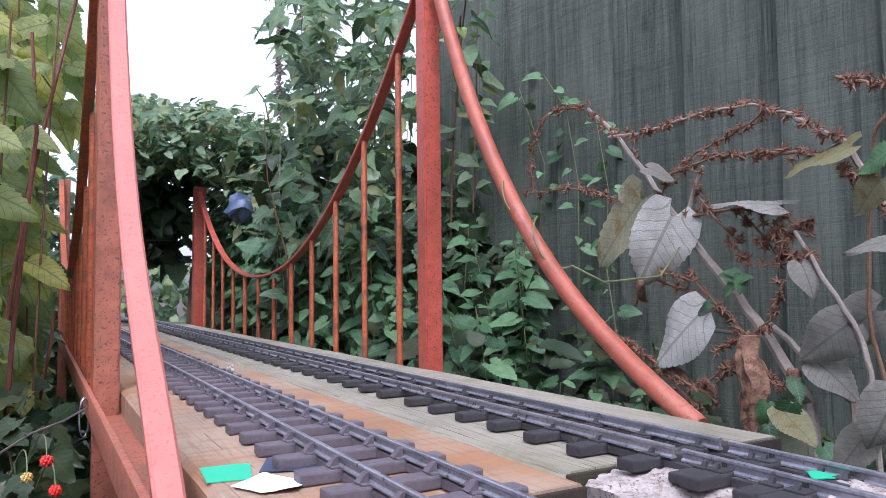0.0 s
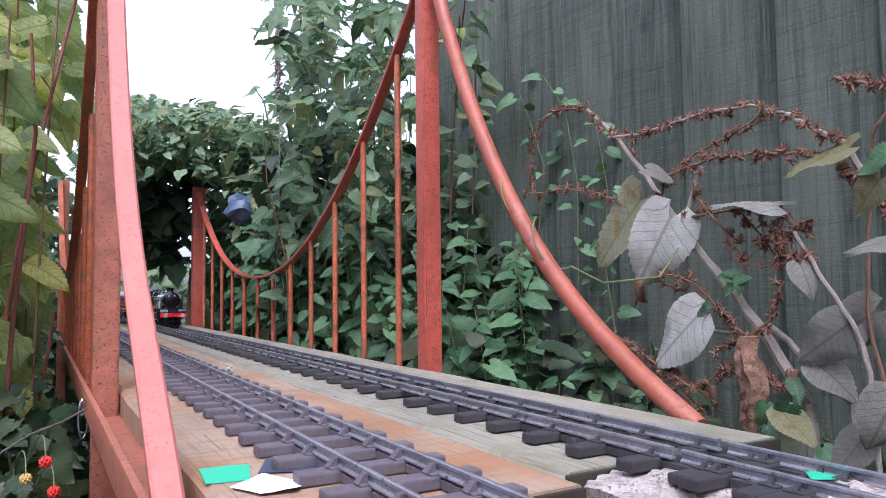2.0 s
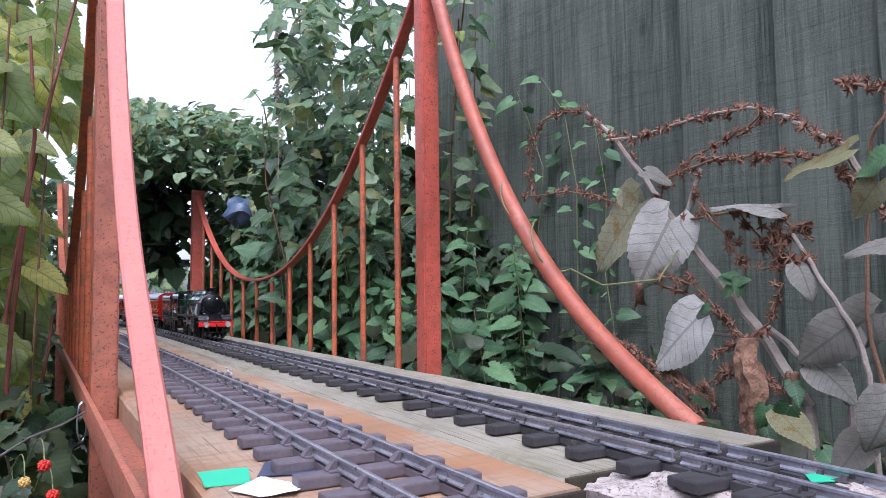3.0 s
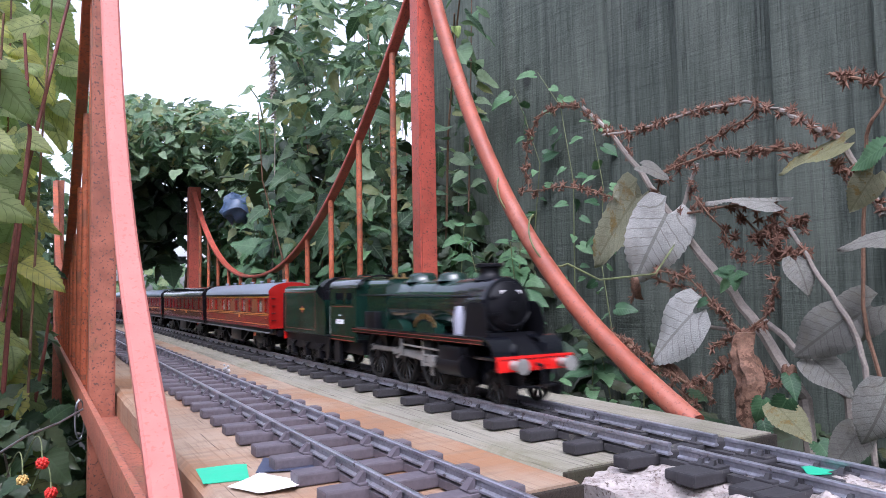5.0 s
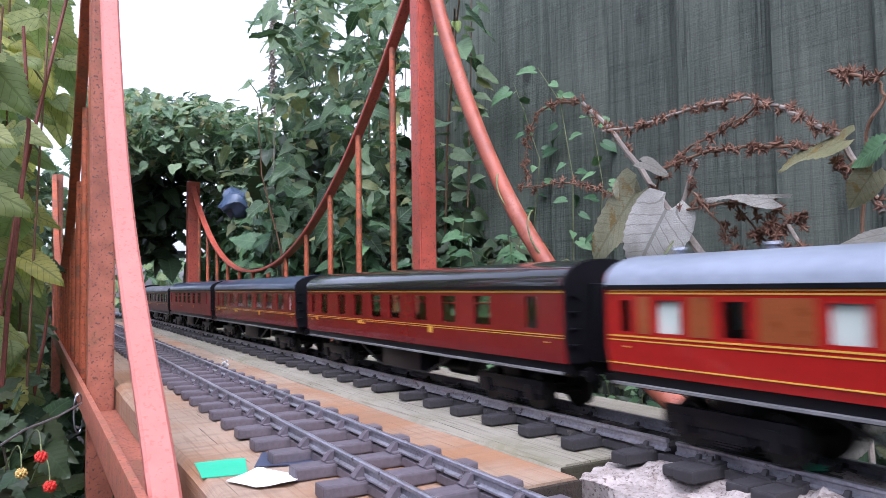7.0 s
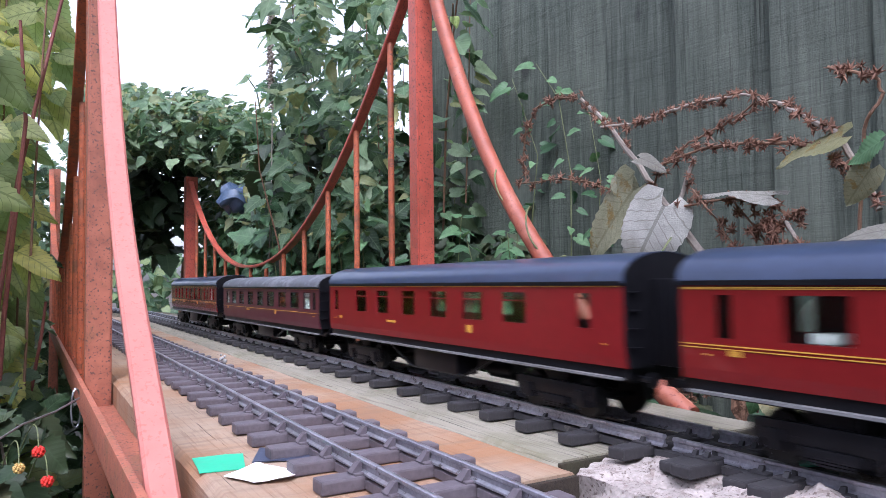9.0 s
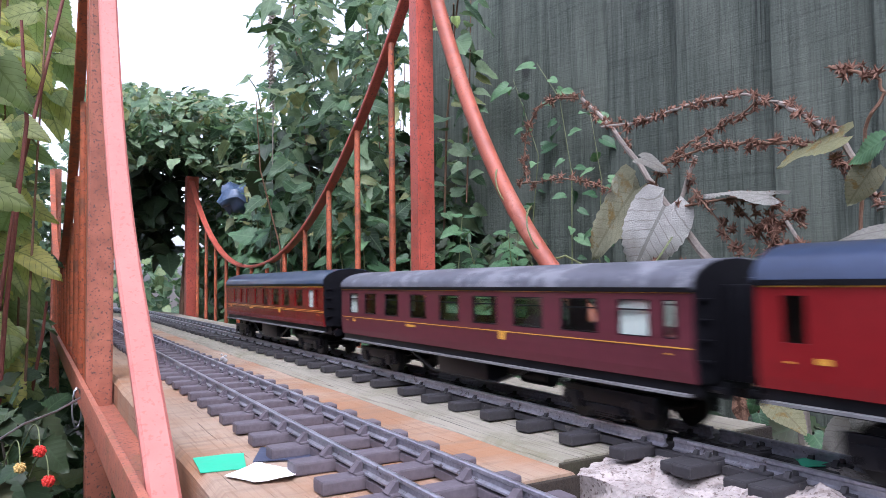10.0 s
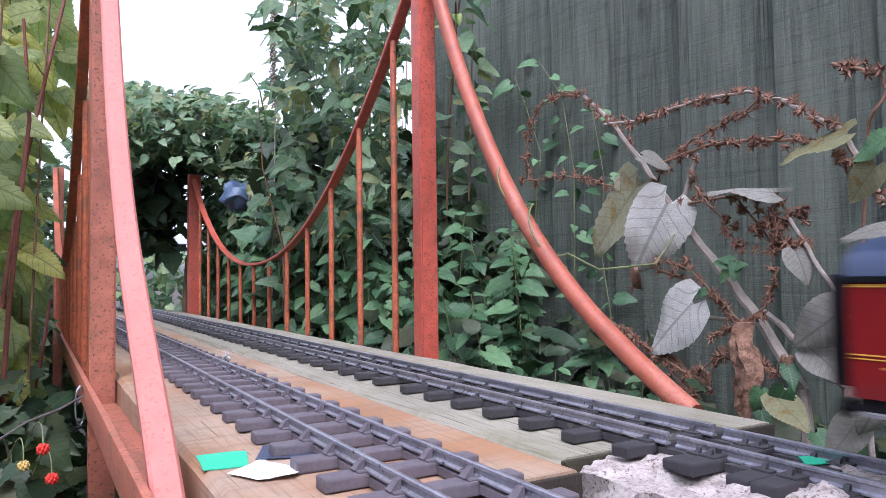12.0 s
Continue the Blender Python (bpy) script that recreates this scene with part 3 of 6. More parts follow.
def coach(name, label, length, paint, roof_paint, end_paint, windows, style, heights):
    """A railway coach: x forward, y to its left, from the front end at x = 0 back to x = -length.
    windows: rows of (from, to, dressing) in fractions of the length. heights: floor, sill, window head, cantrail, roof."""
    FLOOR_Z, SILL_Z, HEAD_Z, CANT_Z, ROOF_Z = heights
    host = thing(name, label, "model coach", group="coaches of the model train")
    L = length
    # body sides: lower panel, pillars between real openings, upper panel
    bm = bmesh.new()
    for s in (-1, 1):
        y0, y1 = sorted((s * (HALF - 0.0016), s * HALF))
        b0, b1 = sorted((s * (HALF - 0.0035), s * (HALF - 0.0019)))
        loft(bm, [[(x, s * (HALF - 0.0008), FLOOR_Z), (x, s * (HALF - 0.0002), FLOOR_Z + 0.005), (x, s * HALF, FLOOR_Z + 0.011), (x, s * HALF, SILL_Z), (x, s * (HALF - 0.0018), SILL_Z), (x, s * (HALF - 0.0036), FLOOR_Z)] for x in (-L, 0.0)])
        box(bm, -L, 0, y0, y1, HEAD_Z, CANT_Z)
        edges = [0.0] + [v for a, b, *_ in windows for v in (a, b)] + [1.0]
        for a, b in zip(edges[0::2], edges[1::2]):
            box(bm, -b * L, -a * L, y0, y1, SILL_Z, HEAD_Z)
    box(bm, -L + 0.001, -0.001, -HALF + 0.004, HALF - 0.004, FLOOR_Z, FLOOR_Z + 0.0015)
    part("body", bm, paint, host, smooth=False)
    # roof
    bm = bmesh.new()
    arc = []
    for i in range(17):
        a = math.pi * i / 16
        arc.append((-(HALF + 0.0012) * math.cos(a), CANT_Z + (ROOF_Z - CANT_Z) * math.sin(a) ** 0.8))
    inner = [(y * 0.94, CANT_Z + (z - CANT_Z) * 0.88) for y, z in arc[::-1]]
    prism_x(bm, arc + inner, -L - 0.0006, 0.0006)
    roof = part("roof", bm, roof_paint, host)
    n = 7 if style == "panel" else 0
    for i in range(n):
        for s in (0,):
            x = -L * (i + 0.6) / n
            y = s * 0.012
            z = ROOF_Z - (0.0012 if s else 0.0)
            vents = bmesh.new()
            rod(vents, (x, y, z - 0.002), (x, y, z + 0.002), 0.0022, seg=8)
            rod(vents, (x, y, z + 0.002), (x, y, z + 0.0035), 0.0033, 0.0028, seg=10)
            part("vent", vents, roof_paint, roof)
    bm = bmesh.new()
    for s in (-1, 1):
        y = s * (HALF + 0.0013)
        box(bm, -L, 0, min(y, y - s * 0.002), max(y, y - s * 0.002), CANT_Z - 0.0012, CANT_Z + 0.001)
    part("gutter", bm, BLACK, roof)
    # ends with gangways and steps
    outline = [(-HALF + 0.0022, FLOOR_Z), (-HALF, FLOOR_Z + 0.013), (-HALF, CANT_Z)] + [(y, z - 0.0005) for y, z in arc[1:-1]] + [(HALF, CANT_Z), (HALF, FLOOR_Z + 0.013), (HALF - 0.0022, FLOOR_Z)]
    for x0, x1, out in ((-0.0001, 0.0016, 1), (-L - 0.0016, -L + 0.0001, -1)):
        bm = bmesh.new()
        prism_x(bm, [(y * 0.996, z) for y, z in outline], x0, x1)
        end = part("end_panel", bm, end_paint, host)
        bm = bmesh.new()
        xa = x1 if out > 0 else x0
        for i in range(7):
            a, b = xa + out * 0.0024 * i, xa + out * 0.0024 * (i + 1)
            wide = 0.0125 + (0.0008 if i % 2 else 0)
            box(bm, min(a, b), max(a, b), -wide, wide, FLOOR_Z + 0.001, CANT_Z + 0.002, 0.0007)
        part("gangway", bm, BLACK, end, "black corridor bellows")
        bm = bmesh.new()
        for i in range(4):
            z = FLOOR_Z + 0.010 + 0.0095 * i
            for y in (-0.0255, 0.0255):
                a, b = sorted((xa, xa + out * 0.0022))
                box(bm, a, b, y - 0.0030, y + 0.0030, z, z + 0.0008)
        part("step", bm, BLACK, end)
    # underframe
    bm = bmesh.new()
    for s in (-1, 1):
        y = s * (HALF - 0.004)
        box(bm, -L, 0, y - 0.0015, y + 0.0015, FLOOR_Z - 0.006, FLOOR_Z, 0.0005)
        y = s * (HALF - 0.001)
        part("footboard", box(bmesh.new(), -L + 0.004, -0.004, y - 0.0022, y + 0.0016, FLOOR_Z - 0.0062, FLOOR_Z - 0.005), FOOT_GREY, host, smooth=False)
        # trussing
        y = s * (HALF - 0.006)
        tube(bm, [(-L * 0.30, y, FLOOR_Z - 0.005), (-L * 0.40, y, 0.0105), (-L * 0.60, y, 0.0105), (-L * 0.70, y, FLOOR_Z - 0.005)], 0.0011, 6)
    box(bm, -L + 0.006, -0.006, -0.020, 0.020, FLOOR_Z - 0.009, FLOOR_Z - 0.0005)
    box(bm, -L * 0.58, -L * 0.42, -0.026, -0.008, 0.010, FLOOR_Z - 0.003, 0.001)
    box(bm, -L * 0.53, -L * 0.38, 0.008, 0.026, 0.010, FLOOR_Z - 0.003, 0.001)
    rod(bm, (-L * 0.40, 0.0, 0.0145), (-L * 0.33, 0.0, 0.0145), 0.006, seg=14)
    part("underframe", bm, BLACK, host)
    for x in (-0.066, -L + 0.066):
        bogie(host, x)
    for x, out in ((0, 1), (-L, -1)):
        for y in (-0.019, 0.019):
            bm = bmesh.new()
            rod(bm, (x, y, 0.0265), (x + out * 0.008, y, 0.0265), 0.0016, seg=8)
            rod(bm, (x + out * 0.008, y, 0.0265), (x + out * 0.0095, y, 0.0265), 0.0042, seg=14)
            part("buffer", bm, BLACK, host)
        bm = bmesh.new()
        box(bm, min(x, x + out * 0.012), max(x, x + out * 0.012), -0.002, 0.002, 0.0215, 0.0255)
        part("coupling", bm, BLACK, host)
    # windows, dressing, lining
    def strip(name, material, *size, label=""):
        part(name, box(bmesh.new(), *size), material, host, label, smooth=False)
    for s in (-1, 1):
        for a, b, kind in windows:
            x0, x1 = -b * L, -a * L
            bm = bmesh.new()
            y = s * (HALF - 0.0011)
            box(bm, x0, x1, y - 0.0002, y + 0.0002, SILL_Z, HEAD_Z)
            pane = part("window", bm, GLASS, host, smooth=False)
            pane.visible_shadow = False
            yi = s * (HALF - 0.0022)
            if kind == "white":
                bm = bmesh.new()
                box(bm, x0, x1, yi - 0.0003, yi + 0.0003, SILL_Z, HEAD_Z)
                part("blind", bm, WHITE, pane, "plain white blind")
            if kind == "table":
                bm = bmesh.new()
                mid = (x0 + x1) / 2
                box(bm, mid - 0.005, mid + 0.005, min(s * 0.012, s * 0.027), max(s * 0.012, s * 0.027), SILL_Z + 0.0005, SILL_Z + 0.0045, 0.0006)
                part("table", bm, WHITE, pane, "white table behind the window")
            fr = bmesh.new()
            yo = s * (HALF + 0.0001)
            bar = 0.0006
            for u0, u1, w0, w1 in ((x0, x0 + bar, SILL_Z, HEAD_Z), (x1 - bar, x1, SILL_Z, HEAD_Z), (x0, x1, SILL_Z, SILL_Z + bar), (x0, x1, HEAD_Z - bar, HEAD_Z)):
                box(fr, u0, u1, min(yo, yo - s * 0.0012), max(yo, yo - s * 0.0012), w0, w1)
            if kind == "vent" or (kind == "white" and style == "mk"):
                z = SILL_Z + (HEAD_Z - SILL_Z) * 0.70
                box(fr, x0, x1, min(yo, yo - s * 0.0012), max(yo, yo - s * 0.0012), z, z + 0.0008)
            part("frame", fr, end_paint if style == "mk" else paint, pane, smooth=False)
        yo0, yo1 = sorted((s * HALF, s * (HALF + 0.00025)))
        if style == "panel":
            edges = [0.006] + [v for a, b, *_ in windows for v in (a, b)] + [0.994]
            for i, (a, b) in enumerate(zip(edges[0::2], edges[1::2])):
                if b - a > 0.02:
                    cut = min(0.012, (b - a) * 0.25)
                    strip("panel", TEAK, -(b - cut) * L, -(a + cut) * L, yo0, yo1, SILL_Z - 0.0002, HEAD_Z + 0.0012, label="mustard brown side panel")
        for z, w in {"panel": ((HEAD_Z + 0.0025, 0.0008), (CANT_Z - 0.0022, 0.0007), (SILL_Z - 0.0022, 0.0008), (SILL_Z - 0.0042, 0.0006), (FLOOR_Z + 0.0045, 0.0006)),
                     "dark": ((CANT_Z - 0.0024, 0.0005), (HEAD_Z + 0.0018, 0.0004), (SILL_Z - 0.0030, 0.0005), (SILL_Z - 0.0044, 0.0004)),
                     "mk": ((SILL_Z - 0.0042, 0.0005), (CANT_Z - 0.0018, 0.0003)), "plain": ((CANT_Z - 0.0020, 0.0006),)}[style]:
            strip("lining", GOLD, -L + 0.001, -0.001, min(yo0, yo1) - 0.00012, max(yo0, yo1) + 0.00012, z, z + w)
        # crest and class marks as plain patches
        for u, wide, high in ((0.36, 0.006, 0.0052), (0.66, 0.015, 0.0018), (0.93, 0.005, 0.0024)) if style != "panel" else ((0.40, 0.005, 0.0048),):
            z = (SILL_Z + FLOOR_Z) / 2 + 0.0035
            strip("crest", GOLD, -u * L - wide / 2, -u * L + wide / 2, yo0 - 0.0001, yo1 + 0.0001, z - high / 2, z + high / 2)
        # door bangs and handles
        for u in (0.035, 0.965):
            strip("door_handle", GOLD, -u * L - 0.0012, -u * L + 0.0012, yo0 - 0.0004, yo1 + 0.0004, SILL_Z - 0.0075, SILL_Z - 0.0068)
    # compartments inside
    bm = bmesh.new()
    for i in range(1, 9):
        x = -L * i / 9
        box(bm, x - 0.003, x + 0.003, -HALF + 0.005, HALF - 0.012, FLOOR_Z + 0.0016, 0.047, 0.001)
    part("seat", bm, SEAT, host)
    return host


def evenly(a, b, n, wide, kinds):
    step = (b - a) / n
    return [(a + step * (i + 0.5) - wide / 2, a + step * (i + 0.5) + wide / 2, kinds[i % len(kinds)]) for i in range(n)]


# ---- plants ----
def leaf_shape(length, wide, teeth, fold=0.25, droop=0.25, notch=0.80, rng=None):
    """Points, faces and leaf coordinates of one toothed leaf along x."""
    n = teeth
    pts, uvs, faces = [], [], []
    twist = (rng.random() - 0.5) * 0.5 if rng else 0.0
    for i in range(n + 1):
        u = i / n
        w = wide / 2 * (math.sin(math.pi * min(1.0, u ** 0.62)) ** 0.85) * (1 - 0.18 * u) + 1e-5
        x = length * u
        z = -droop * length * u * u
        pts.append((x, 0.0, z))
        uvs.append((u, 0.5))
        for s in (-1, 1):
            wave = 0.06 * wide * math.sin(u * 9 + s * 1.3) + twist * s * w * u
            pts.append((x + 0.10 * length / n, s * w, z + fold * w + wave))
            uvs.append((u, 0.5 + s * 0.5 * w / (wide / 2)))
            # the tooth's notch just beyond
            pts.append((x + 0.55 * length / n, s * w * notch, z + fold * w * notch + wave))
            uvs.append((min(1.0, u + 0.5 / n), 0.5 + s * 0.4 * w / (wide / 2)))
    for i in range(n):
        a, b = 5 * i, 5 * (i + 1)
        for s in (0, 1):
            e, nt_, e2 = a + 1 + 2 * s, a + 2 + 2 * s, b + 1 + 2 * s
            for f in ((a, e, nt_), (a, nt_, b), (b, nt_, e2)):
                faces.append(f if s else f[::-1])
    return np.array(pts), faces, np.array(uvs)


def broad_leaf(length, wide, n, teeth, heart=0.1, fold=0.1, droop=0.25, quilt=0.012, curl=0.0, rng=None):
    """A broad toothed leaf along x: notched base, swollen between its side veins, its margin waved and curled."""
    m = 3
    twist = rng.uniform(-0.35, 0.35) if rng else 0.0
    phase = rng.uniform(0, 6.28) if rng else 0.0
    pts, uvs, faces = [], [], []
    for i in range(n + 1):
        u = i / n
        w = wide / 2 * math.sin(math.pi * (0.045 + 0.955 * u) ** 0.56) ** 0.78 if 0 < u < 1 else wide * (0.12 if u == 0 else 0.004)
        for k in range(-m, m + 1):
            v = k / m
            b = abs(v)
            half = w * (1 - teeth * (i % 2)) if b == 1 else w
            across = 0.5 * b * half / (wide / 2)
            swell = quilt * length * abs(math.cos(math.pi * (8 * u - 4.4 * across))) * min(1.0, 3 * b) * math.sin(math.pi * min(1.0, u + 0.06)) ** 0.5
            x = length * (u - heart * b * b * (1 - u) ** 3 + (0.02 * b if i % 2 == 0 else 0))
            z = -droop * length * u * u + fold * b * half - curl * length * b * b * b * (0.4 + 0.6 * u) + swell
            z += 0.05 * wide * b * b * math.sin(u * 8 + (1.7 if v > 0 else 0) + phase) + twist * v * half * u
            pts.append((x, v * half * (1 - 0.25 * fold), z))
            uvs.append((u, 0.5 + 0.5 * v * half / (wide / 2)))
    row = 2 * m + 1
    for i in range(n):
        for k in range(2 * m):
            a = i * row + k
            faces.append((a, a + row, a + row + 1, a + 1))
    return np.array(pts), faces, np.array(uvs)


def mesh_from(name, pts, faces, uvs, material):
    data = bpy.data.meshes.new(name)
    data.from_pydata([tuple(p) for p in pts], [], faces)
    layer = data.uv_layers.new(name="UVMap")
    loops = np.empty(len(data.loops), dtype=np.int32)
    data.loops.foreach_get("vertex_index", loops)
    layer.data.foreach_set("uv", np.asarray(uvs, dtype=np.float32)[loops].ravel())
    data.materials.append(material)
    data.polygons.foreach_set("use_smooth", [True] * len(data.polygons))
    return data


def leaf_set(name, material, count, length, wide, teeth, seed, **more):
    rng = random.Random(seed)
    out = []
    for k in range(count):
        f = rng.uniform(0.85, 1.15)
        args = dict(fold=rng.uniform(-0.05, 0.3), droop=rng.uniform(0.05, 0.45), rng=rng)
        args.update(more)
        out.append(mesh_from("leaf", *broad_leaf(length * f, wide * f * rng.uniform(0.9, 1.1), 24, teeth, **args), material))
    return out


def clump(name, label, category, material, shapes, places, kind="stuff"):
    """Very many leaves in one mesh: shapes are leaf_shape results, places are (matrix, scale)."""
    P, F, U = [], [], []
    base = 0
    for k, (m, s) in enumerate(places):
        pts, faces, uvs = shapes[k % len(shapes)]
        a = np.array(m)
        P.append(pts * s @ a[:3, :3].T + a[:3, 3])
        U.append(uvs)
        F.extend([tuple(i + base for i in f) for f in faces])
        base += len(pts)
    ob = new(name, mesh_from(name, np.concatenate(P), F, np.concatenate(U), material))
    return tagged(ob, label, category, kind=kind)


def leaf_turn(rng, down=0.35, spread=1.0):
    """A leaf's direction: outward in any direction, drooping a little, its face leaning to the open side."""
    lean = Vector((rng.gauss(-0.35, 0.3), rng.gauss(-0.5, 0.3), 0.8)).to_track_quat("Z", "Y").to_matrix().to_4x4()
    return lean @ Euler((rng.gauss(0, 0.3) * spread, rng.uniform(-0.2, 0.9) * down * 2, rng.uniform(0, 2 * math.pi))).to_matrix().to_4x4()


def heap(name, label, material, seed, n, inside, size, shell=None):
    """Foliage: leaves thrown where inside(x, y, z) says so."""
    rng = random.Random(seed)
    shapes = [leaf_shape(size * rng.uniform(0.8, 1.2), size * rng.uniform(0.55, 0.8), 7, rng.uniform(0.1, 0.4), rng.uniform(0, 0.5), rng=rng) for _ in range(8)]
    places = []
    for _ in range(n):
        p = inside(rng)
        if p is None:
            continue
        places.append((Matrix.Translation(p) @ leaf_turn(rng), rng.uniform(0.55, 1.35)))
    return clump(name, label, "foliage", material, shapes, places)

# ---- the locomotive and its tender ----
def wheel_shape(bm, r, spokes, y0, out):
    """A spoked wheel on the y axis, centred on the axle; out is the outer side."""
    n = 28
    rings = []
    for rr, y in ((r + 0.0012, 0.0), (r + 0.0012, 0.0010), (r, 0.0013), (r - 0.0001, 0.0042), (r * 0.88, 0.0042), (r * 0.86, 0.0036), (r * 0.86, 0.0)):
        rings.append([(rr * math.cos(a), y0 + out * y, rr * math.sin(a)) for a in (2 * math.pi * k / n for k in range(n))])
    rings.append(rings[0])
    loft(bm, rings, caps=False)
    rod(bm, (0, y0, 0), (0, y0 + out * 0.0046, 0), r * 0.24, seg=14)
    for k in range(spokes):
        a = 2 * math.pi * k / spokes
        rod(bm, (0, y0 + out * 0.0022, 0), (r * 0.88 * math.cos(a), y0 + out * 0.0026, r * 0.88 * math.sin(a)), 0.0011, 0.0009, 6)
    # balance weight
    seg = [(math.cos(a), math.sin(a)) for a in (math.pi + 0.5 * (i / 6 - 0.5) * 2.2 for i in range(7))]
    loft(bm, [[(r * 0.87 * c, y0 + out * y, r * 0.87 * s) for c, s in seg] + [(r * 0.62 * c, y0 + out * y, r * 0.62 * s) for c, s in seg[::-1]] for y in (0.0012, 0.0036)])


def driver(host, x, r):
    bm = bmesh.new()
    for s in (-1, 1):
        wheel_shape(bm, r, 18, s * 0.0150, s)
        rod(bm, (0, s * 0.0195, -0.0082), (0, s * 0.0232, -0.0082), 0.0016, seg=8)
    rod(bm, (0, -0.015, 0), (0, 0.015, 0), 0.0025, seg=8)
    ob = part("driving_wheel", bm, WHEEL_BLACK, host, "black spoked driving wheels")
    ob.location = (x, 0, r)
    return ob


def small_wheels(host, x, r):
    bm = bmesh.new()
    for s in (-1, 1):
        wheel_shape(bm, r, 10, s * 0.0150, s)
    rod(bm, (0, -0.015, 0), (0, 0.015, 0), 0.002, seg=8)
    ob = part("wheelset", bm, WHEEL_BLACK, host)
    ob.location = (x, 0, r)
    return ob


def rings_x(bm, stations, cz, seg=28, caps=True):
    """Round body along x: stations of (x, radius)."""
    return loft(bm, [[(x, r * math.cos(a), cz + r * math.sin(a)) for a in (2 * math.pi * k / seg for k in range(seg))] for x, r in stations], caps=caps)


PIPE_GREY = plain("pipe_grey", (0.22, 0.22, 0.27), 0.35, vary=0.1, bumps=0.05)
DRIVERS, DRIVER_R, CRANK = (-0.107, -0.160, -0.213), 0.0228, 0.0082
TURNING = []


def locomotive():
    host = thing("steam_locomotive", "dark green lined model steam locomotive with red buffer beam", "model locomotive")
    az = 0.0662
    # boiler
    bm = bmesh.new()
    rings_x(bm, [(-0.078, 0.0206), (-0.120, 0.0213), (-0.186, 0.0224)], az)
    boiler = part("boiler", bm, GREEN, host, "dark green boiler")
    for x, r in ((-0.0785, 0.0209), (-0.112, 0.0214), (-0.150, 0.0220)):
        bm = bmesh.new()
        rings_x(bm, [(x - 0.0009, r + 0.00015), (x + 0.0009, r + 0.00015)], az)
        part("boiler_band", bm, BLACK_GLOSS, boiler)
    bm = bmesh.new()
    rings_x(bm, [(-0.0775, 0.0213), (-0.036, 0.0213), (-0.0335, 0.0205), (-0.033, 0.0185)], az)
    box(bm, -0.075, -0.036, -0.012, 0.012, 0.040, 0.052)
    smokebox = part("smokebox", bm, BLACK_GLOSS, host, "black smokebox")
    bm = bmesh.new()
    rings_x(bm, [(-0.0333, 0.0180), (-0.0315, 0.0174), (-0.0285, 0.012), (-0.0275, 0.004)], az)
    for z in (az - 0.006, az + 0.006):
        box(bm, -0.0312, -0.0285, -0.017, -0.002, z - 0.0009, z + 0.0009)
    rod(bm, (-0.028, 0, az), (-0.0235, 0, az), 0.001, seg=8)
    rod(bm, (-0.0245, 0, az), (-0.0237, 0, az), 0.0035, seg=12)
    tube(bm, [(-0.0255, 0.014 * math.cos(a), az + 0.014 * math.sin(a)) for a in (math.pi * (1.1 + 0.8 * i / 10) for i in range(11))], 0.0006, 6)
    part("smokebox_door", bm, BLACK, smokebox)
    bm = bmesh.new()
    box(bm, -0.0296, -0.0285, -0.0085, 0.0085, az + 0.0085, az + 0.0112)
    part("number_plate", bm, WHITE, smokebox, "pale number plate bar")
    # firebox, flat-topped with rounded shoulders
    bm = bmesh.new()

    def firebox_ring(x, half, top, low):
        out = []
        for i in range(9):
            a = math.pi / 2 * i / 8
            out.append((x, half - 0.008 + 0.008 * math.sin(a), top - 0.008 + 0.008 * math.cos(a)))
        out = out + [(x, half, az - 0.006), (x, half - 0.002, low)]
        return [(x_, -y, z) for x_, y, z in out[::-1]] + out
    loft(bm, [firebox_ring(-0.186, 0.0230, 0.0890, 0.040), firebox_ring(-0.239, 0.0245, 0.0895, 0.040)])
    firebox = part("firebox", bm, GREEN, host, "dark green firebox")
    bm = bmesh.new()
    tube(bm, [(-0.05, -0.0212, az + 0.0075), (-0.186, -0.0236, az + 0.0085), (-0.238, -0.0252, az + 0.0085)], 0.0007, 6)
    tube(bm, [(-0.05, 0.0212, az + 0.0075), (-0.186, 0.0236, az + 0.0085), (-0.238, 0.0252, az + 0.0085)], 0.0006, 6)
    part("handrail", bm, BLACK, host)
    # chimney, dome, top feed, safety valves
    bm = bmesh.new()
    loft(bm, [[(-0.055 + r * math.cos(a), r * math.sin(a), z) for a in (2 * math.pi * k / 20 for k in range(20))] for r, z in ((0.0125, 0.0850), (0.0090, 0.0880), (0.0080, 0.0900), (0.0083, 0.0940), (0.0105, 0.0950), (0.0105, 0.0970), (0.0085, 0.0976))])
    part("chimney", bm, BLACK, host)
    for x, r, z, nm in ((-0.108, 0.0112, 0.0930, "top_feed"), (-0.160, 0.0124, 0.0940, "dome")):
        bm = bmesh.new()
        loft(bm, [[(x + q * math.cos(a), q * math.sin(a), h) for a in (2 * math.pi * k / 20 for k in range(20))] for q, h in ((r * 1.25, 0.0855), (r * 1.04, 0.0880), (r, z - 0.003), (r * 0.8, z - 0.0008), (r * 0.3, z))])
        part(nm, bm, GREEN, host)
    bm = bmesh.new()
    for y in (-0.004, 0.004):
        rod(bm, (-0.205, y, 0.0885), (-0.205, y, 0.0945), 0.0022, 0.0016, 10)
    box(bm, -0.213, -0.197, -0.008, 0.008, 0.0885, 0.0908, 0.0005)
    part("safety_valve", bm, BRASS, host)
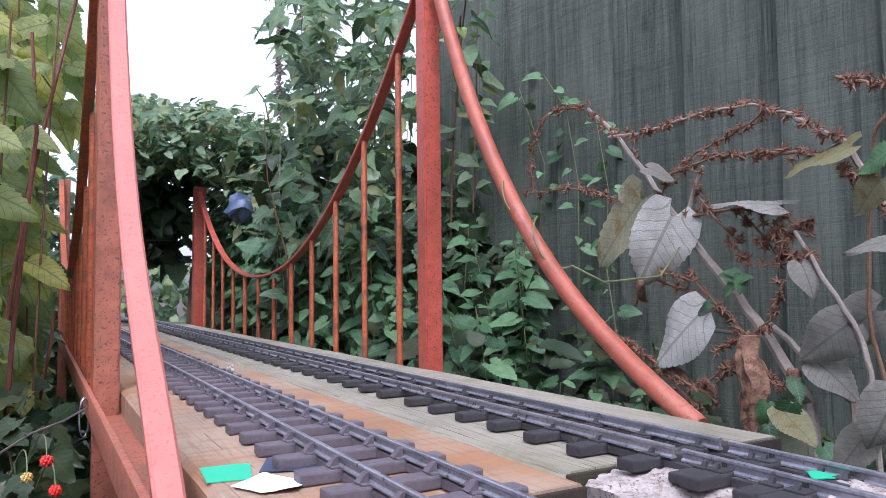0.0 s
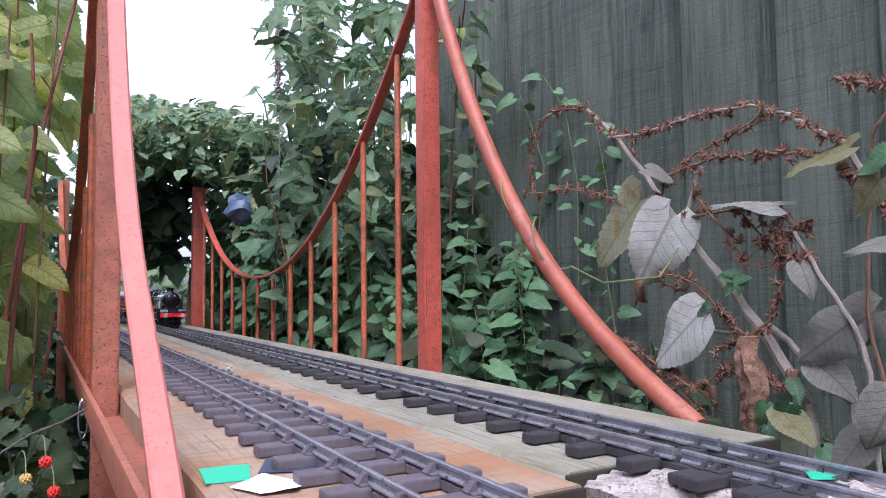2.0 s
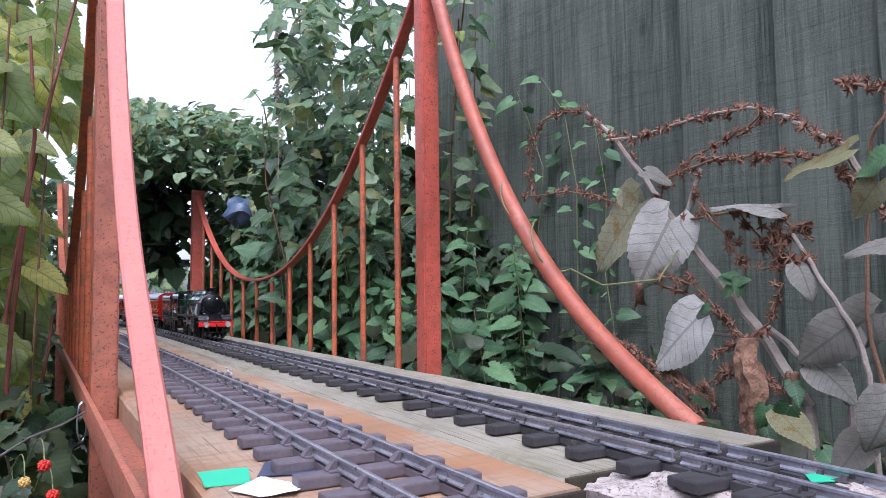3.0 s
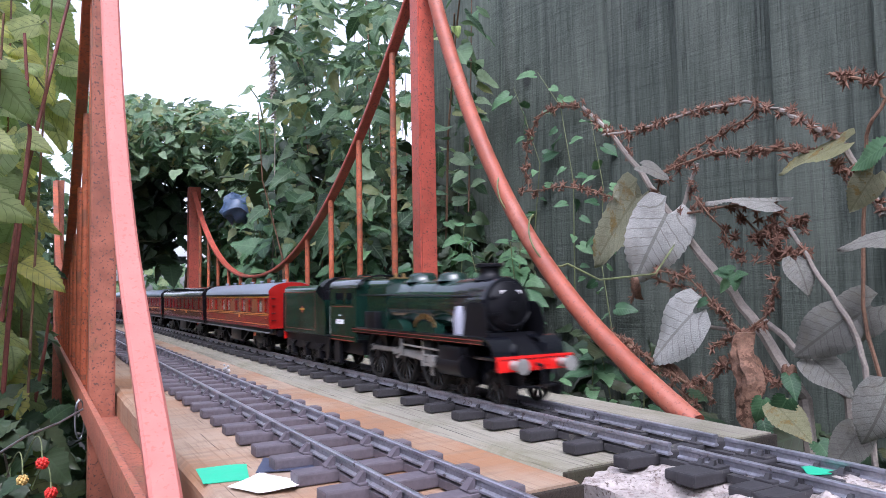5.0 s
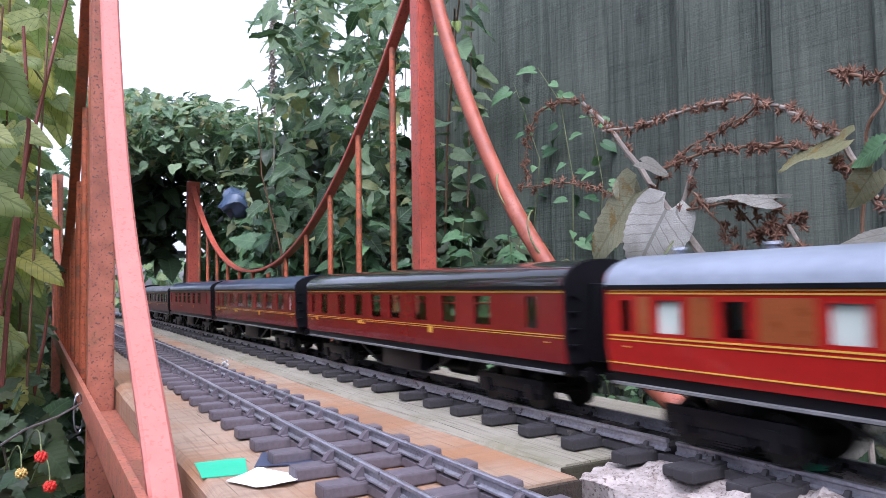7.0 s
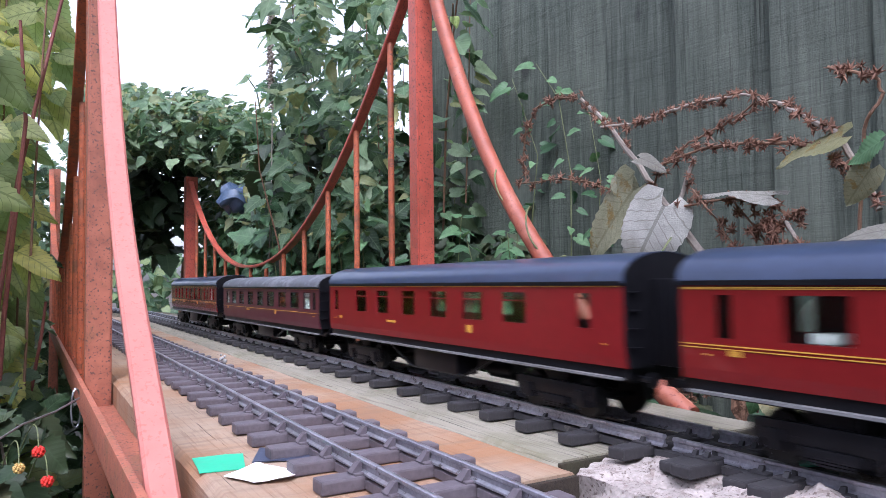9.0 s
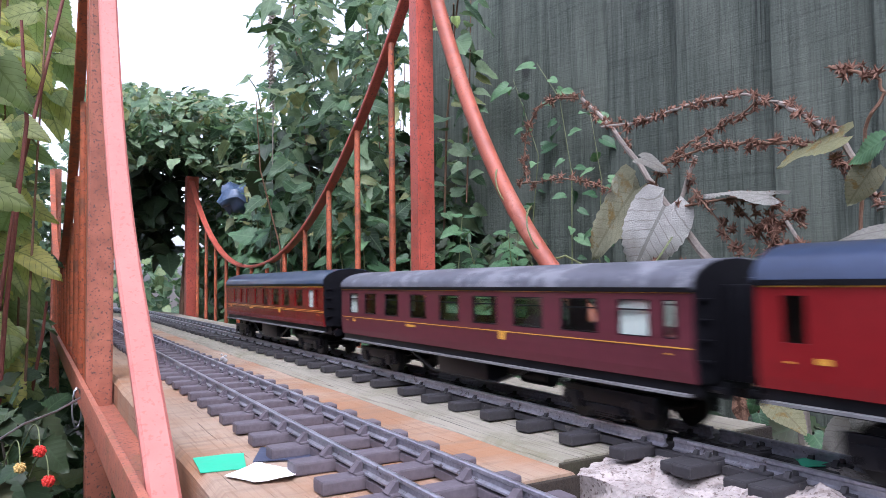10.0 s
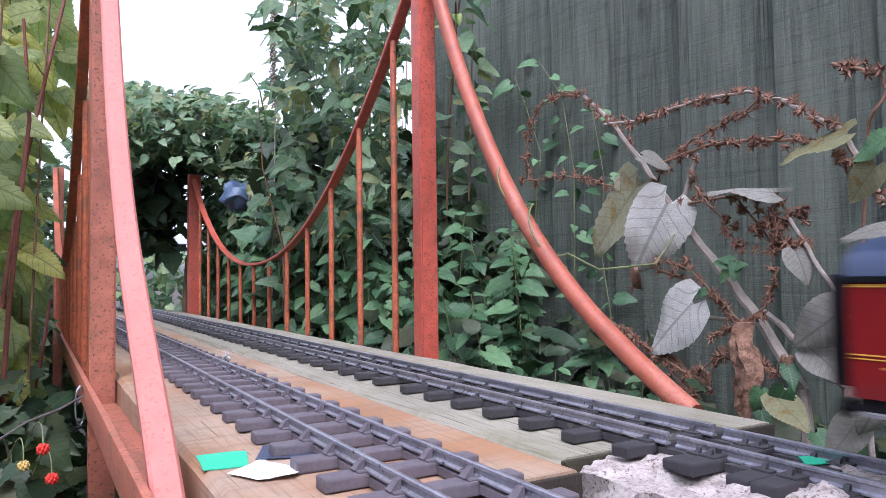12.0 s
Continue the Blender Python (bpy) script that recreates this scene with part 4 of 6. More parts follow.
    # smoke deflectors and steam pipes
    for s in (-1, 1):
        bm = bmesh.new()
        outline = [(-0.053, 0.0454), (-0.024, 0.0454), (-0.022, 0.054), (-0.026, 0.066), (-0.030, 0.069), (-0.046, 0.069), (-0.050, 0.065)]
        y = s * 0.0250
        loft(bm, [[(x, y + d - s * max(0.0, (z - 0.058)) * 0.12, z) for x, z in outline] for d in (-0.0005, 0.0005)])
        part("smoke_deflector", bm, BLACK, host)
        bm = bmesh.new()
        tube(bm, [(-0.0640, s * 0.020, 0.0645), (-0.0618, s * 0.0232, 0.057), (-0.0590, s * 0.0246, 0.045)], 0.0045, 12)
        part("steam_pipe", bm, PIPE_GREY, host, "pale grey steam pipe")
    # running plate with lined valance
    bm = bmesh.new()
    for s in (-1, 1):
        y0, y1 = sorted((s * 0.012, s * 0.0305))
        box(bm, -0.247, -0.020, y0, y1, 0.0438, 0.0455, 0.0004)
        y0, y1 = sorted((s * 0.0292, s * 0.0306))
        box(bm, -0.247, -0.020, y0, y1, 0.0402, 0.0439)
        # curved drop to the front platform
        arc = [(-0.020 + 0.012 * math.sin(a), 0.0325 + 0.0130 * math.cos(a) - 0.00085) for a in (math.pi / 2 * i / 8 for i in range(9))]
        y0, y1 = sorted((s * 0.012, s * 0.0305))
        loft(bm, [[(x, y, z) for y, z in ((y0, z0 - 0.0009), (y1, z0 - 0.0009), (y1, z0 + 0.0009), (y0, z0 + 0.0009))] for x, z0 in arc])
    box(bm, -0.030, -0.0, -0.0305, 0.0305, 0.0305, 0.0325, 0.0004)
    box(bm, -0.24, -0.005, -0.013, -0.0112, 0.010, 0.041)
    box(bm, -0.24, -0.005, 0.0112, 0.013, 0.010, 0.041)
    part("running_plate", bm, BLACK_GLOSS, host)
    bm = bmesh.new()
    for s in (-1, 1):
        y0, y1 = sorted((s * 0.0306, s * 0.0308))
        box(bm, -0.247, -0.021, y0, y1, 0.0430, 0.0436)
        box(bm, -0.247, -0.021, y0, y1, 0.0405, 0.0409)
    part("lining", bm, ORANGE_LINE, host, smooth=False)
    # splashers and nameplate
    for x in DRIVERS[:2]:
        for s in (-1, 1):
            bm = bmesh.new()
            arc = [(x + 0.0165 * math.cos(a), 0.0437 + 0.0105 * math.sin(a)) for a in (math.pi * i / 12 for i in range(13))]
            loft(bm, [[(px, y, pz) for px, pz in arc] for y in (s * 0.0185, s * 0.0278)])
            part("splasher", bm, GREEN, host)
    for s in (-1, 1):
        bm = bmesh.new()
        a_in = [(-0.107 + 0.0172 * math.cos(a), 0.0447 + 0.0112 * math.sin(a)) for a in (math.pi * (0.12 + 0.76 * i / 12) for i in range(13))]
        a_out = [(-0.107 + 0.0190 * math.cos(a), 0.0447 + 0.0155 * math.sin(a)) for a in (math.pi * (0.12 + 0.76 * i / 12) for i in range(13))]
        loft(bm, [[(px, y, pz) for px, pz in a_in + a_out[::-1]] for y in (s * 0.0272, s * 0.0284)])
        part("nameplate", bm, BRASS, host, "curved brass nameplate without lettering")
        bm = bmesh.new()
        y0, y1 = sorted((s * 0.0215, s * 0.0285))
        box(bm, -0.222, -0.198, y0, y1, 0.0450, 0.0600, 0.0012)
        part("reverser_box", bm, BLACK, host)
    # cab
    bm = bmesh.new()
    for s in (-1, 1):
        y0, y1 = sorted((s * 0.0293, s * 0.0305))
        box(bm, -0.3035, -0.237, y0, y1, 0.0305, 0.0660)
        box(bm, -0.3035, -0.237, y0, y1, 0.0772, 0.0828)
        for a, b in ((-0.3035, -0.290), (-0.268, -0.262), (-0.246, -0.237)):
            box(bm, a, b, y0, y1, 0.0655, 0.0775)
    box(bm, -0.2385, -0.237, -0.0296, 0.0296, 0.0425, 0.088)
    cab = part("cab", bm, GREEN, host, "dark green cab with lined side panels", smooth=False)
    bm = bmesh.new()
    arc = [(-0.0312 * math.cos(a), 0.0823 + 0.0120 * math.sin(a) ** 0.85) for a in (math.pi * i / 14 for i in range(15))]
    prism_x(bm, arc + [(y * 0.95, z - 0.0013) for y, z in arc[::-1]], -0.3045, -0.232)
    box(bm, -0.285, -0.262, -0.008, 0.008, 0.0930, 0.0950, 0.0006)
    part("cab_roof", bm, BLACK_GLOSS, cab)
    bm = bmesh.new()
    box(bm, -0.240, -0.3035 + 0.05, -0.028, 0.028, 0.042, 0.072)
    box(bm, -0.3035, -0.237, -0.028, 0.028, 0.030, 0.0325)
    part("cab_interior", bm, BLACK, cab)
    lines, bars = bmesh.new(), bmesh.new()
    for s in (-1, 1):
        y0, y1 = sorted((s * 0.0304, s * 0.0307))
        for z in (0.0345, 0.0635):
            box(lines, -0.299, -0.243, y0, y1, z, z + 0.0007)
        box(lines, -0.3035, -0.243, y0, y1, 0.0306, 0.0316)
        for i in range(5):
            x = -0.288 + 0.0042 * i
            box(bars, x, x + 0.0034, y0, y1, 0.0468, 0.0512)
        box(bars, -0.281, -0.274, y0, y1, 0.0548, 0.0558)
    part("lining", lines, ORANGE_LINE, cab, smooth=False)
    part("number", bars, WHITE, cab, "plain white number bars", smooth=False)
    bm = bmesh.new()
    for s in (-1, 1):
        rod(bm, (-0.3045, s * 0.0302, 0.036), (-0.3045, s * 0.0302, 0.064), 0.0006, seg=6)
    part("handrail", bm, STEEL, cab)
    # front: beam, buffers, coupling, steps
    bm = bmesh.new()
    box(bm, -0.003, 0.0, -0.0312, 0.0312, 0.0235, 0.0335, 0.0005)
    beam = part("buffer_beam", bm, SIGNAL_RED, host, "bright red buffer beam")
    for s in (-1, 1):
        bm = bmesh.new()
        rod(bm, (0, s * 0.0198, 0.0278), (0.0070, s * 0.0198, 0.0278), 0.0033, 0.0026, 14)
        rod(bm, (0.0070, s * 0.0198, 0.0278), (0.0105, s * 0.0198, 0.0278), 0.0018, seg=10)
        rod(bm, (0.0105, s * 0.0198, 0.0278), (0.0120, s * 0.0198, 0.0278), 0.0052, 0.0050, 20)
        part("buffer", bm, STEEL, beam, "bright steel buffer")
    bm = bmesh.new()
    tube(bm, [(0.0, 0, 0.0275), (0.006, 0, 0.0270), (0.0062, 0, 0.020), (0.0055, 0, 0.012)], 0.0013, 8)
    for y in (-0.014, 0.014):
        tube(bm, [(-0.002, y, 0.024), (0.002, y, 0.020), (0.001, y, 0.012)], 0.0010, 6)
        box(bm, -0.008, 0.002, y * 1.3 - 0.001, y * 1.3 + 0.001, 0.006, 0.014)
    tube(bm, [(0.001, -0.016, 0.0135), (0.003, 0, 0.0125), (0.001, 0.016, 0.0135)], 0.0008, 6)
    part("coupling", bm, BLACK, beam)
    bm = bmesh.new()
    for s in (-1, 1):
        box(bm, -0.03, -0.002, s * 0.0125 - 0.001, s * 0.0125 + 0.001, 0.012, 0.031)
        # sloping front plate
    loft(bm, [[(x, y, z) for y in (-0.020, 0.020)] + [(x - 0.001, 0.020, z), (x - 0.001, -0.020, z)] for x, z in ((-0.008, 0.0325), (-0.030, 0.0475))])
    part("front_frame", bm, BLACK, host)
    # cylinders, slide bars, static motion gear
    for s in (-1, 1):
        bm = bmesh.new()
        rod(bm, (-0.082, s * 0.0245, 0.0235), (-0.048, s * 0.0245, 0.0235), 0.0082, seg=20)
        box(bm, -0.080, -0.050, min(s * 0.0165, s * 0.0315), max(s * 0.0165, s * 0.0315), 0.0250, 0.0375, 0.0015)
        rod(bm, (-0.085, s * 0.0235, 0.0345), (-0.045, s * 0.0235, 0.0345), 0.0045, seg=14)
        part("cylinder", bm, BLACK, host)
        bm = bmesh.new()
        for z in (0.0268, 0.0196):
            box(bm, -0.112, -0.080, min(s * 0.0238, s * 0.0256), max(s * 0.0238, s * 0.0256), z, z + 0.0013)
        box(bm, -0.1145, -0.1125, min(s * 0.018, s * 0.0265), max(s * 0.018, s * 0.0265), 0.0185, 0.0385)
        tube(bm, [(-0.085, s * 0.0262, 0.0325), (-0.150, s * 0.0262, 0.0338)], 0.0009, 6)
        box(bm, -0.152, -0.149, min(s * 0.0245, s * 0.0275), max(s * 0.0245, s * 0.0275), 0.0245, 0.0385, 0.0008)
        tube(bm, [(-0.150, s * 0.0268, 0.0275), (-0.158, s * 0.0268, 0.0225)], 0.0011, 6)
        part("valve_gear", bm, STEEL, host, "bright steel valve gear")
    for x in DRIVERS:
        TURNING.append((driver(host, x, DRIVER_R), x, DRIVER_R))
    for x in (-0.022, -0.064):
        TURNING.append((small_wheels(host, x, 0.0118), x, 0.0118))
    for s in (-1, 1):
        bm = bmesh.new()
        box(bm, DRIVERS[2] - DRIVERS[0], 0.0, -0.0009, 0.0009, -0.0018, 0.0018, 0.0003)
        for x in DRIVERS:
            rod(bm, (x - DRIVERS[0], -0.0012, 0), (x - DRIVERS[0], 0.0012, 0), 0.0028, seg=14)
        RODS.append((part("coupling_rod", bm, STEEL, host, "bright steel coupling rod"), s, "side"))
        bm = bmesh.new()
        box(bm, 0.0, ROD_LONG, -0.0008, 0.0008, -0.0020, 0.0020, 0.0003)
        rod(bm, (0, -0.0012, 0), (0, 0.0012, 0), 0.0030, seg=14)
        RODS.append((part("connecting_rod", bm, STEEL, host, "bright steel connecting rod"), s, "main"))
        bm = bmesh.new()
        box(bm, -0.004, 0.004, -0.002, 0.002, -0.0042, 0.0042, 0.0006)
        rod(bm, (0.0, 0, 0), (0.030, 0, 0), 0.0011, seg=8)
        box(bm, -0.001, 0.001, -0.0008, 0.0008, -0.011, -0.003)
        RODS.append((part("crosshead", bm, STEEL, host), s, "cross"))
    # underside between the frames
    bm = bmesh.new()
    box(bm, -0.235, -0.09, -0.0105, 0.0105, 0.005, 0.040)
    box(bm, -0.30, -0.235, -0.024, 0.024, 0.018, 0.031, 0.001)
    for s in (-1, 1):
        box(bm, -0.297, -0.283, s * 0.027 - 0.002, s * 0.027 + 0.002, 0.008, 0.031)
        box(bm, -0.299, -0.281, s * 0.027 - 0.004, s * 0.027 + 0.004, 0.008, 0.0092)
    part("frame", bm, BLACK, host)
    return host


ROD_LONG = 0.066
RODS = []


def tender():
    host = thing("tender", "dark green lined model tender with orange crest patch", "model tender")
    # local x from its own front end at 0
    bm = bmesh.new()
    L = 0.141
    for s in (-1, 1):
        side = [(s * 0.0302, 0.0335), (s * 0.0302, 0.0680), (s * 0.0302, 0.0735), (s * 0.0302, 0.0790), (s * 0.0296, 0.0822), (s * 0.0278, 0.0848), (s * 0.0250, 0.0862), (s * 0.0246, 0.0852), (s * 0.0270, 0.0838), (s * 0.0286, 0.0815), (s * 0.0290, 0.0790), (s * 0.0290, 0.0335)]
        cut = lambda z: 0.0 if z < 0.068 else 0.027 * min(1.0, (z - 0.068) / 0.011) ** 0.8
        loft(bm, [[(-L, y, z) for y, z in side], [(-0.034, y, z) for y, z in side], [(-0.003 - cut(z), y, z) for y, z in side]])
    box(bm, -L, -L + 0.0015, -0.0290, 0.0290, 0.0335, 0.080)
    box(bm, -L + 0.001, -0.012, -0.0288, 0.0288, 0.0335, 0.070)
    body = part("body", bm, GREEN, host, "dark green tender body")
    bm = bmesh.new()
    arc = [(-0.0265 * math.cos(a), 0.0780 + 0.0170 * math.sin(a) ** 0.8) for a in (math.pi * i / 12 for i in range(13))]
    prism_x(bm, [(-0.0265, 0.068)] + arc + [(0.0265, 0.068)], -0.036, -0.020)
    box(bm, -0.048, -0.012, -0.024, 0.024, 0.068, 0.080, 0.002)
    rng = random.Random(5)
    for _ in range(70):
        c = (rng.uniform(-0.105, -0.045), rng.uniform(-0.022, 0.022), 0.070 + rng.uniform(0, 0.009))
        bmesh.ops.create_icosphere(bm, subdivisions=1, radius=rng.uniform(0.003, 0.005), matrix=pose(*c, rng.uniform(0, 90), rng.uniform(0, 90), 0))
    part("coal_load", bm, BLACK, host, smooth=False)
    lines = bmesh.new()
    for s in (-1, 1):
        y0, y1 = sorted((s * 0.0301, s * 0.0304))
        for z in (0.0372, 0.0785):
            box(lines, -L + 0.004, -0.034, y0, y1, z, z + 0.0006)
        for x in (-L + 0.004, -0.0346):
            box(lines, x, x + 0.0006, y0, y1, 0.0372, 0.0791)
        part("crest", rod(bmesh.new(), (-0.076, y0, 0.0595), (-0.076, y1, 0.0595), 0.0038, seg=14), ORANGE_LINE, body, "orange red crest patch")
        part("crest_wing", box(bmesh.new(), -0.084, -0.068, min(y0, y1) - 0.0001, max(y0, y1) + 0.0001, 0.0590, 0.0606), GOLD, body, "dull gold crest bar", smooth=False)
    part("lining", lines, ORANGE_LINE, body, smooth=False)
    bm = bmesh.new()
    for s in (-1, 1):
        y = s * 0.0262
        box(bm, -L, 0.0, y - 0.001, y + 0.001, 0.0160, 0.0325)
        box(bm, -L, 0.0, min(s * 0.0225, s * 0.0304), max(s * 0.0225, s * 0.0304), 0.0318, 0.0336, 0.0004)
        for x in (-0.026, -0.071, -0.116):
            box(bm, x - 0.004, x + 0.004, y - 0.003, y + 0.003, 0.0080, 0.0190, 0.0008)
            for i in range(4):
                box(bm, x - 0.013 + 0.0025 * i, x + 0.013 - 0.0025 * i, y - 0.003, y + 0.003, 0.0225 - 0.0012 * i, 0.0235 - 0.0012 * i)
        for x in (-0.004, -L + 0.004):
            box(bm, x - 0.005, x + 0.005, y - 0.003, y + 0.003, 0.008, 0.0095)
            box(bm, x - 0.004, x + 0.004, y - 0.001, y + 0.001, 0.009, 0.020)
    box(bm, -L, 0.03, -0.012, 0.012, 0.022, 0.0325)
    part("frame", bm, BLACK, host)
    for x in (-0.026, -0.071, -0.116):
        TURNING.append((small_wheels(host, x, 0.0118), x, 0.0118))
    bm = bmesh.new()
    box(bm, -L - 0.002, -L, -0.0302, 0.0302, 0.0235, 0.0330)
    for s in (-1, 1):
        rod(bm, (-L - 0.002, s * 0.0198, 0.0278), (-L - 0.010, s * 0.0198, 0.0278), 0.0024, seg=10)
        rod(bm, (-L - 0.010, s * 0.0198, 0.0278), (-L - 0.0115, s * 0.0198, 0.0278), 0.0048, seg=16)
    box(bm, -L - 0.020, -L, -0.002, 0.002, 0.0205, 0.0245)
    part("rear_beam", bm, SIGNAL_RED, host, "red rear buffer beam")
    return host


def turn_rows(x, r, start=0.0):
    return [(i / 15, pose(x, 0, r, 0, math.degrees((head_at(0.0) - head_at(i / 15)) / r) + start, 0)) for i in range(181)]


def rod_rows(s, kind):
    rows = []
    for i in range(181):
        t = i / 15
        a = (head_at(0.0) - head_at(t)) / DRIVER_R + (0 if s < 0 else math.pi / 2)
        # the crank pin starts below the axle and goes round with the wheel
        cx, cz = -CRANK * math.sin(a), DRIVER_R - CRANK * math.cos(a)
        if kind == "side":
            rows.append((t, pose(DRIVERS[0] + cx, s * 0.0212, cz)))
            continue
        px, y = DRIVERS[1] + cx, s * 0.0236
        reach = math.sqrt(ROD_LONG ** 2 - (0.0232 - cz) ** 2)
        if kind == "main":
            rows.append((t, pose(px, y, cz, 0, -math.degrees(math.atan2(0.0232 - cz, reach)), 0)))
        else:
            rows.append((t, pose(px + reach, s * 0.0247, 0.0232)))
    return rows

# ---- plants in detail ----
NETTLE_LEAVES = leaf_set("leaf", LEAF_GREEN, 8, 0.050, 0.040, 0.21, 11, heart=0.16, quilt=0.007)
RASP_LEAVES = leaf_set("leaf", LEAF_PALE, 8, 0.078, 0.056, 0.08, 12, heart=0.06, quilt=0.026, curl=0.10)
BIND_LEAVES = leaf_set("leaf", LEAF_MIX, 6, 0.060, 0.046, 0.12, 13)
PALE_DRY = leaf_set("leaf", LEAF_SILVER, 4, 0.070, 0.056, 0.035, 15, heart=0.20, quilt=0.012, curl=0.05, fold=0.02, droop=0.12)
YELLOWING = leaf_set("leaf", LEAF_YELLOW, 4, 0.070, 0.052, 0.05, 16, heart=0.18, quilt=0.013, fold=0.08)
DEAD_LEAVES = leaf_set("leaf", HUSK_LIGHT, 4, 0.070, 0.040, 0.1, 17, quilt=0.04, curl=0.45)
GREY_LEAVES = leaf_set("leaf", LEAF_GREY, 5, 0.070, 0.056, 0.035, 14, heart=0.20, quilt=0.014, curl=0.06, fold=0.05)


def lay(host, meshes, rng, base, way, facing, scale, name="leaf"):
    """A leaf as a part: from base along way, its upper face turned to facing."""
    x = Vector(way).normalized()
    z = Vector(facing) - x * x.dot(Vector(facing))
    z = z.normalized() if z.length > 1e-4 else x.orthogonal().normalized()
    y = z.cross(x)
    m = Matrix((x, y, z)).transposed().to_4x4()
    ob = new(name, rng.choice(meshes))
    ob.parent = host
    ob.matrix_basis = Matrix.Translation(base) @ m @ Matrix.Scale(scale, 4)
    return ob


def nettle(x, y, top, seed, foot=-0.52):
    rng = random.Random(seed)
    host = thing("nettle_plant", "green stinging nettle with toothed paired leaves beside the fence", "nettle", group="nettles along the fence")
    lean = Vector((rng.uniform(-0.07, 0.02), rng.uniform(-0.06, 0.06), 0))
    path = [Vector((x, y, foot)) + lean * u * u + Vector((0, 0, (top - foot) * u)) for u in (i / 10 for i in range(11))]
    bm = bmesh.new()
    tube(bm, path, [0.0019 - 0.0012 * i / 10 for i in range(11)], 6)
    part("stem", bm, STEM_GREEN, host)
    z, turn, k = top, rng.uniform(0, 6.28), 0
    while z > max(foot + 0.05, top - 0.42):
        u = (z - foot) / (top - foot)
        p = Vector((x, y, z)) + lean * u * u
        size = min(0.92, 0.40 + 0.13 * k) * rng.uniform(0.85, 1.15)
        for s in (0, math.pi):
            a = turn + s + rng.gauss(0, 0.25)
            way = Vector((math.cos(a), math.sin(a), rng.uniform(-0.55, -0.05) + (0.4 if k == 0 else 0)))
            lay(host, NETTLE_LEAVES, rng, p + way * 0.012 * size, way, (rng.gauss(-0.35, 0.2), rng.gauss(-0.5, 0.2), 0.8), size)
        turn += math.pi / 2 + rng.gauss(0, 0.2)
        z -= rng.uniform(0.016, 0.024) + 0.004 * min(k, 5)
        k += 1
    return host


def raspberry_cane(x, y, top, seed, foot=-0.52, away=False):
    rng = random.Random(seed)
    host = thing("raspberry_cane", "raspberry cane with drooping yellow green leaves", "raspberry cane", group="raspberry canes")
    lean = Vector((rng.uniform(0.0, 0.05) if away else rng.uniform(-0.06, 0.0), rng.uniform(-0.08, 0.06), 0))
    path = [Vector((x, y, foot)) + lean * u * u + Vector((0, 0, (top - foot) * u)) for u in (i / 12 for i in range(13))]
    bm = bmesh.new()
    tube(bm, path, [0.0020 - 0.0010 * i / 12 for i in range(13)], 8)
    part("cane", bm, STEM_BROWN, host)
    z = top
    while z > -0.42:
        u = (z - foot) / (top - foot)
        p = Vector((x, y, z)) + lean * u * u
        a = rng.uniform(0, 6.28)
        out = Vector((math.cos(a) * 0.7, math.sin(a), 0.35)).normalized()
        if away and z < 0.32:
            out.x = -abs(out.x) * 0.6
        end = p + out * rng.uniform(0.035, 0.06)
        if end.x > 0.012 * end.y - 0.024 and z < 0.10 + 0.17 * y:
            z -= 0.05
            continue
        bm = bmesh.new()
        tube(bm, [p, (p + end) / 2 + Vector((0, 0, 0.006)), end], [0.0012, 0.001, 0.0008], 6)
        part("leaf_stalk", bm, STEM_GREEN, host)
        side = out.cross(Vector((0, 0, 1))).normalized()
        face = (rng.gauss(-0.1, 0.3), rng.gauss(-0.8, 0.2), rng.uniform(0.3, 0.8))
        for w, k in ((out * 0.6 + Vector((0, 0, -0.85)), 1.0), (side * 0.9 + out * 0.2 + Vector((0, 0, -0.35)), 0.8), (-side * 0.9 + out * 0.2 + Vector((0, 0, -0.35)), 0.8)):
            lay(host, RASP_LEAVES, rng, end, w, face, k * rng.uniform(0.75, 1.15))
        z -= rng.uniform(0.04, 0.08)
    return host


def bramble_spray(points, seed, label, material=None, size=1.0, gap=0.035, meshes=None, thin=1.0):
    """A long climbing shoot with leaves along it."""
    rng = random.Random(seed)
    host = thing("climbing_shoot", label, "climbing plant", group="climbing shoots")
    pts = [Vector(p) for p in points]
    bm = bmesh.new()
    tube(bm, pts, [thin * (0.0028 - 0.0016 * i / (len(pts) - 1)) for i in range(len(pts))], 6)
    part("stem", bm, material or STEM_BROWN, host)
    for a, b in zip(pts, pts[1:]):
        n = max(1, int((b - a).length / gap))
        for i in range(n):
            p = a.lerp(b, (i + rng.random()) / n)
            t = rng.uniform(0, 6.28)
            way = Vector((math.cos(t), math.sin(t), rng.uniform(-0.7, 0.2)))
            lay(host, meshes or BIND_LEAVES, rng, p + way * 0.012, way, (rng.gauss(-0.6, 0.3), rng.gauss(-0.7, 0.3), 0.6), size * rng.uniform(0.6, 1.25))
    return host


def husk_mesh():
    rng = random.Random(3)
    bm = bmesh.new()
    bmesh.ops.create_icosphere(bm, subdivisions=1, radius=0.0016)
    for k in range(11):
        a, e = 2.4 * k, rng.uniform(-0.7, 0.9)
        w = Vector((math.cos(a) * math.cos(e), math.sin(a) * math.cos(e), math.sin(e)))
        rod(bm, w * 0.0008, w * rng.uniform(0.0042, 0.0065), 0.0011, 0.0001, 4)
    return mesh_of("seed_husk", bm, HUSK)


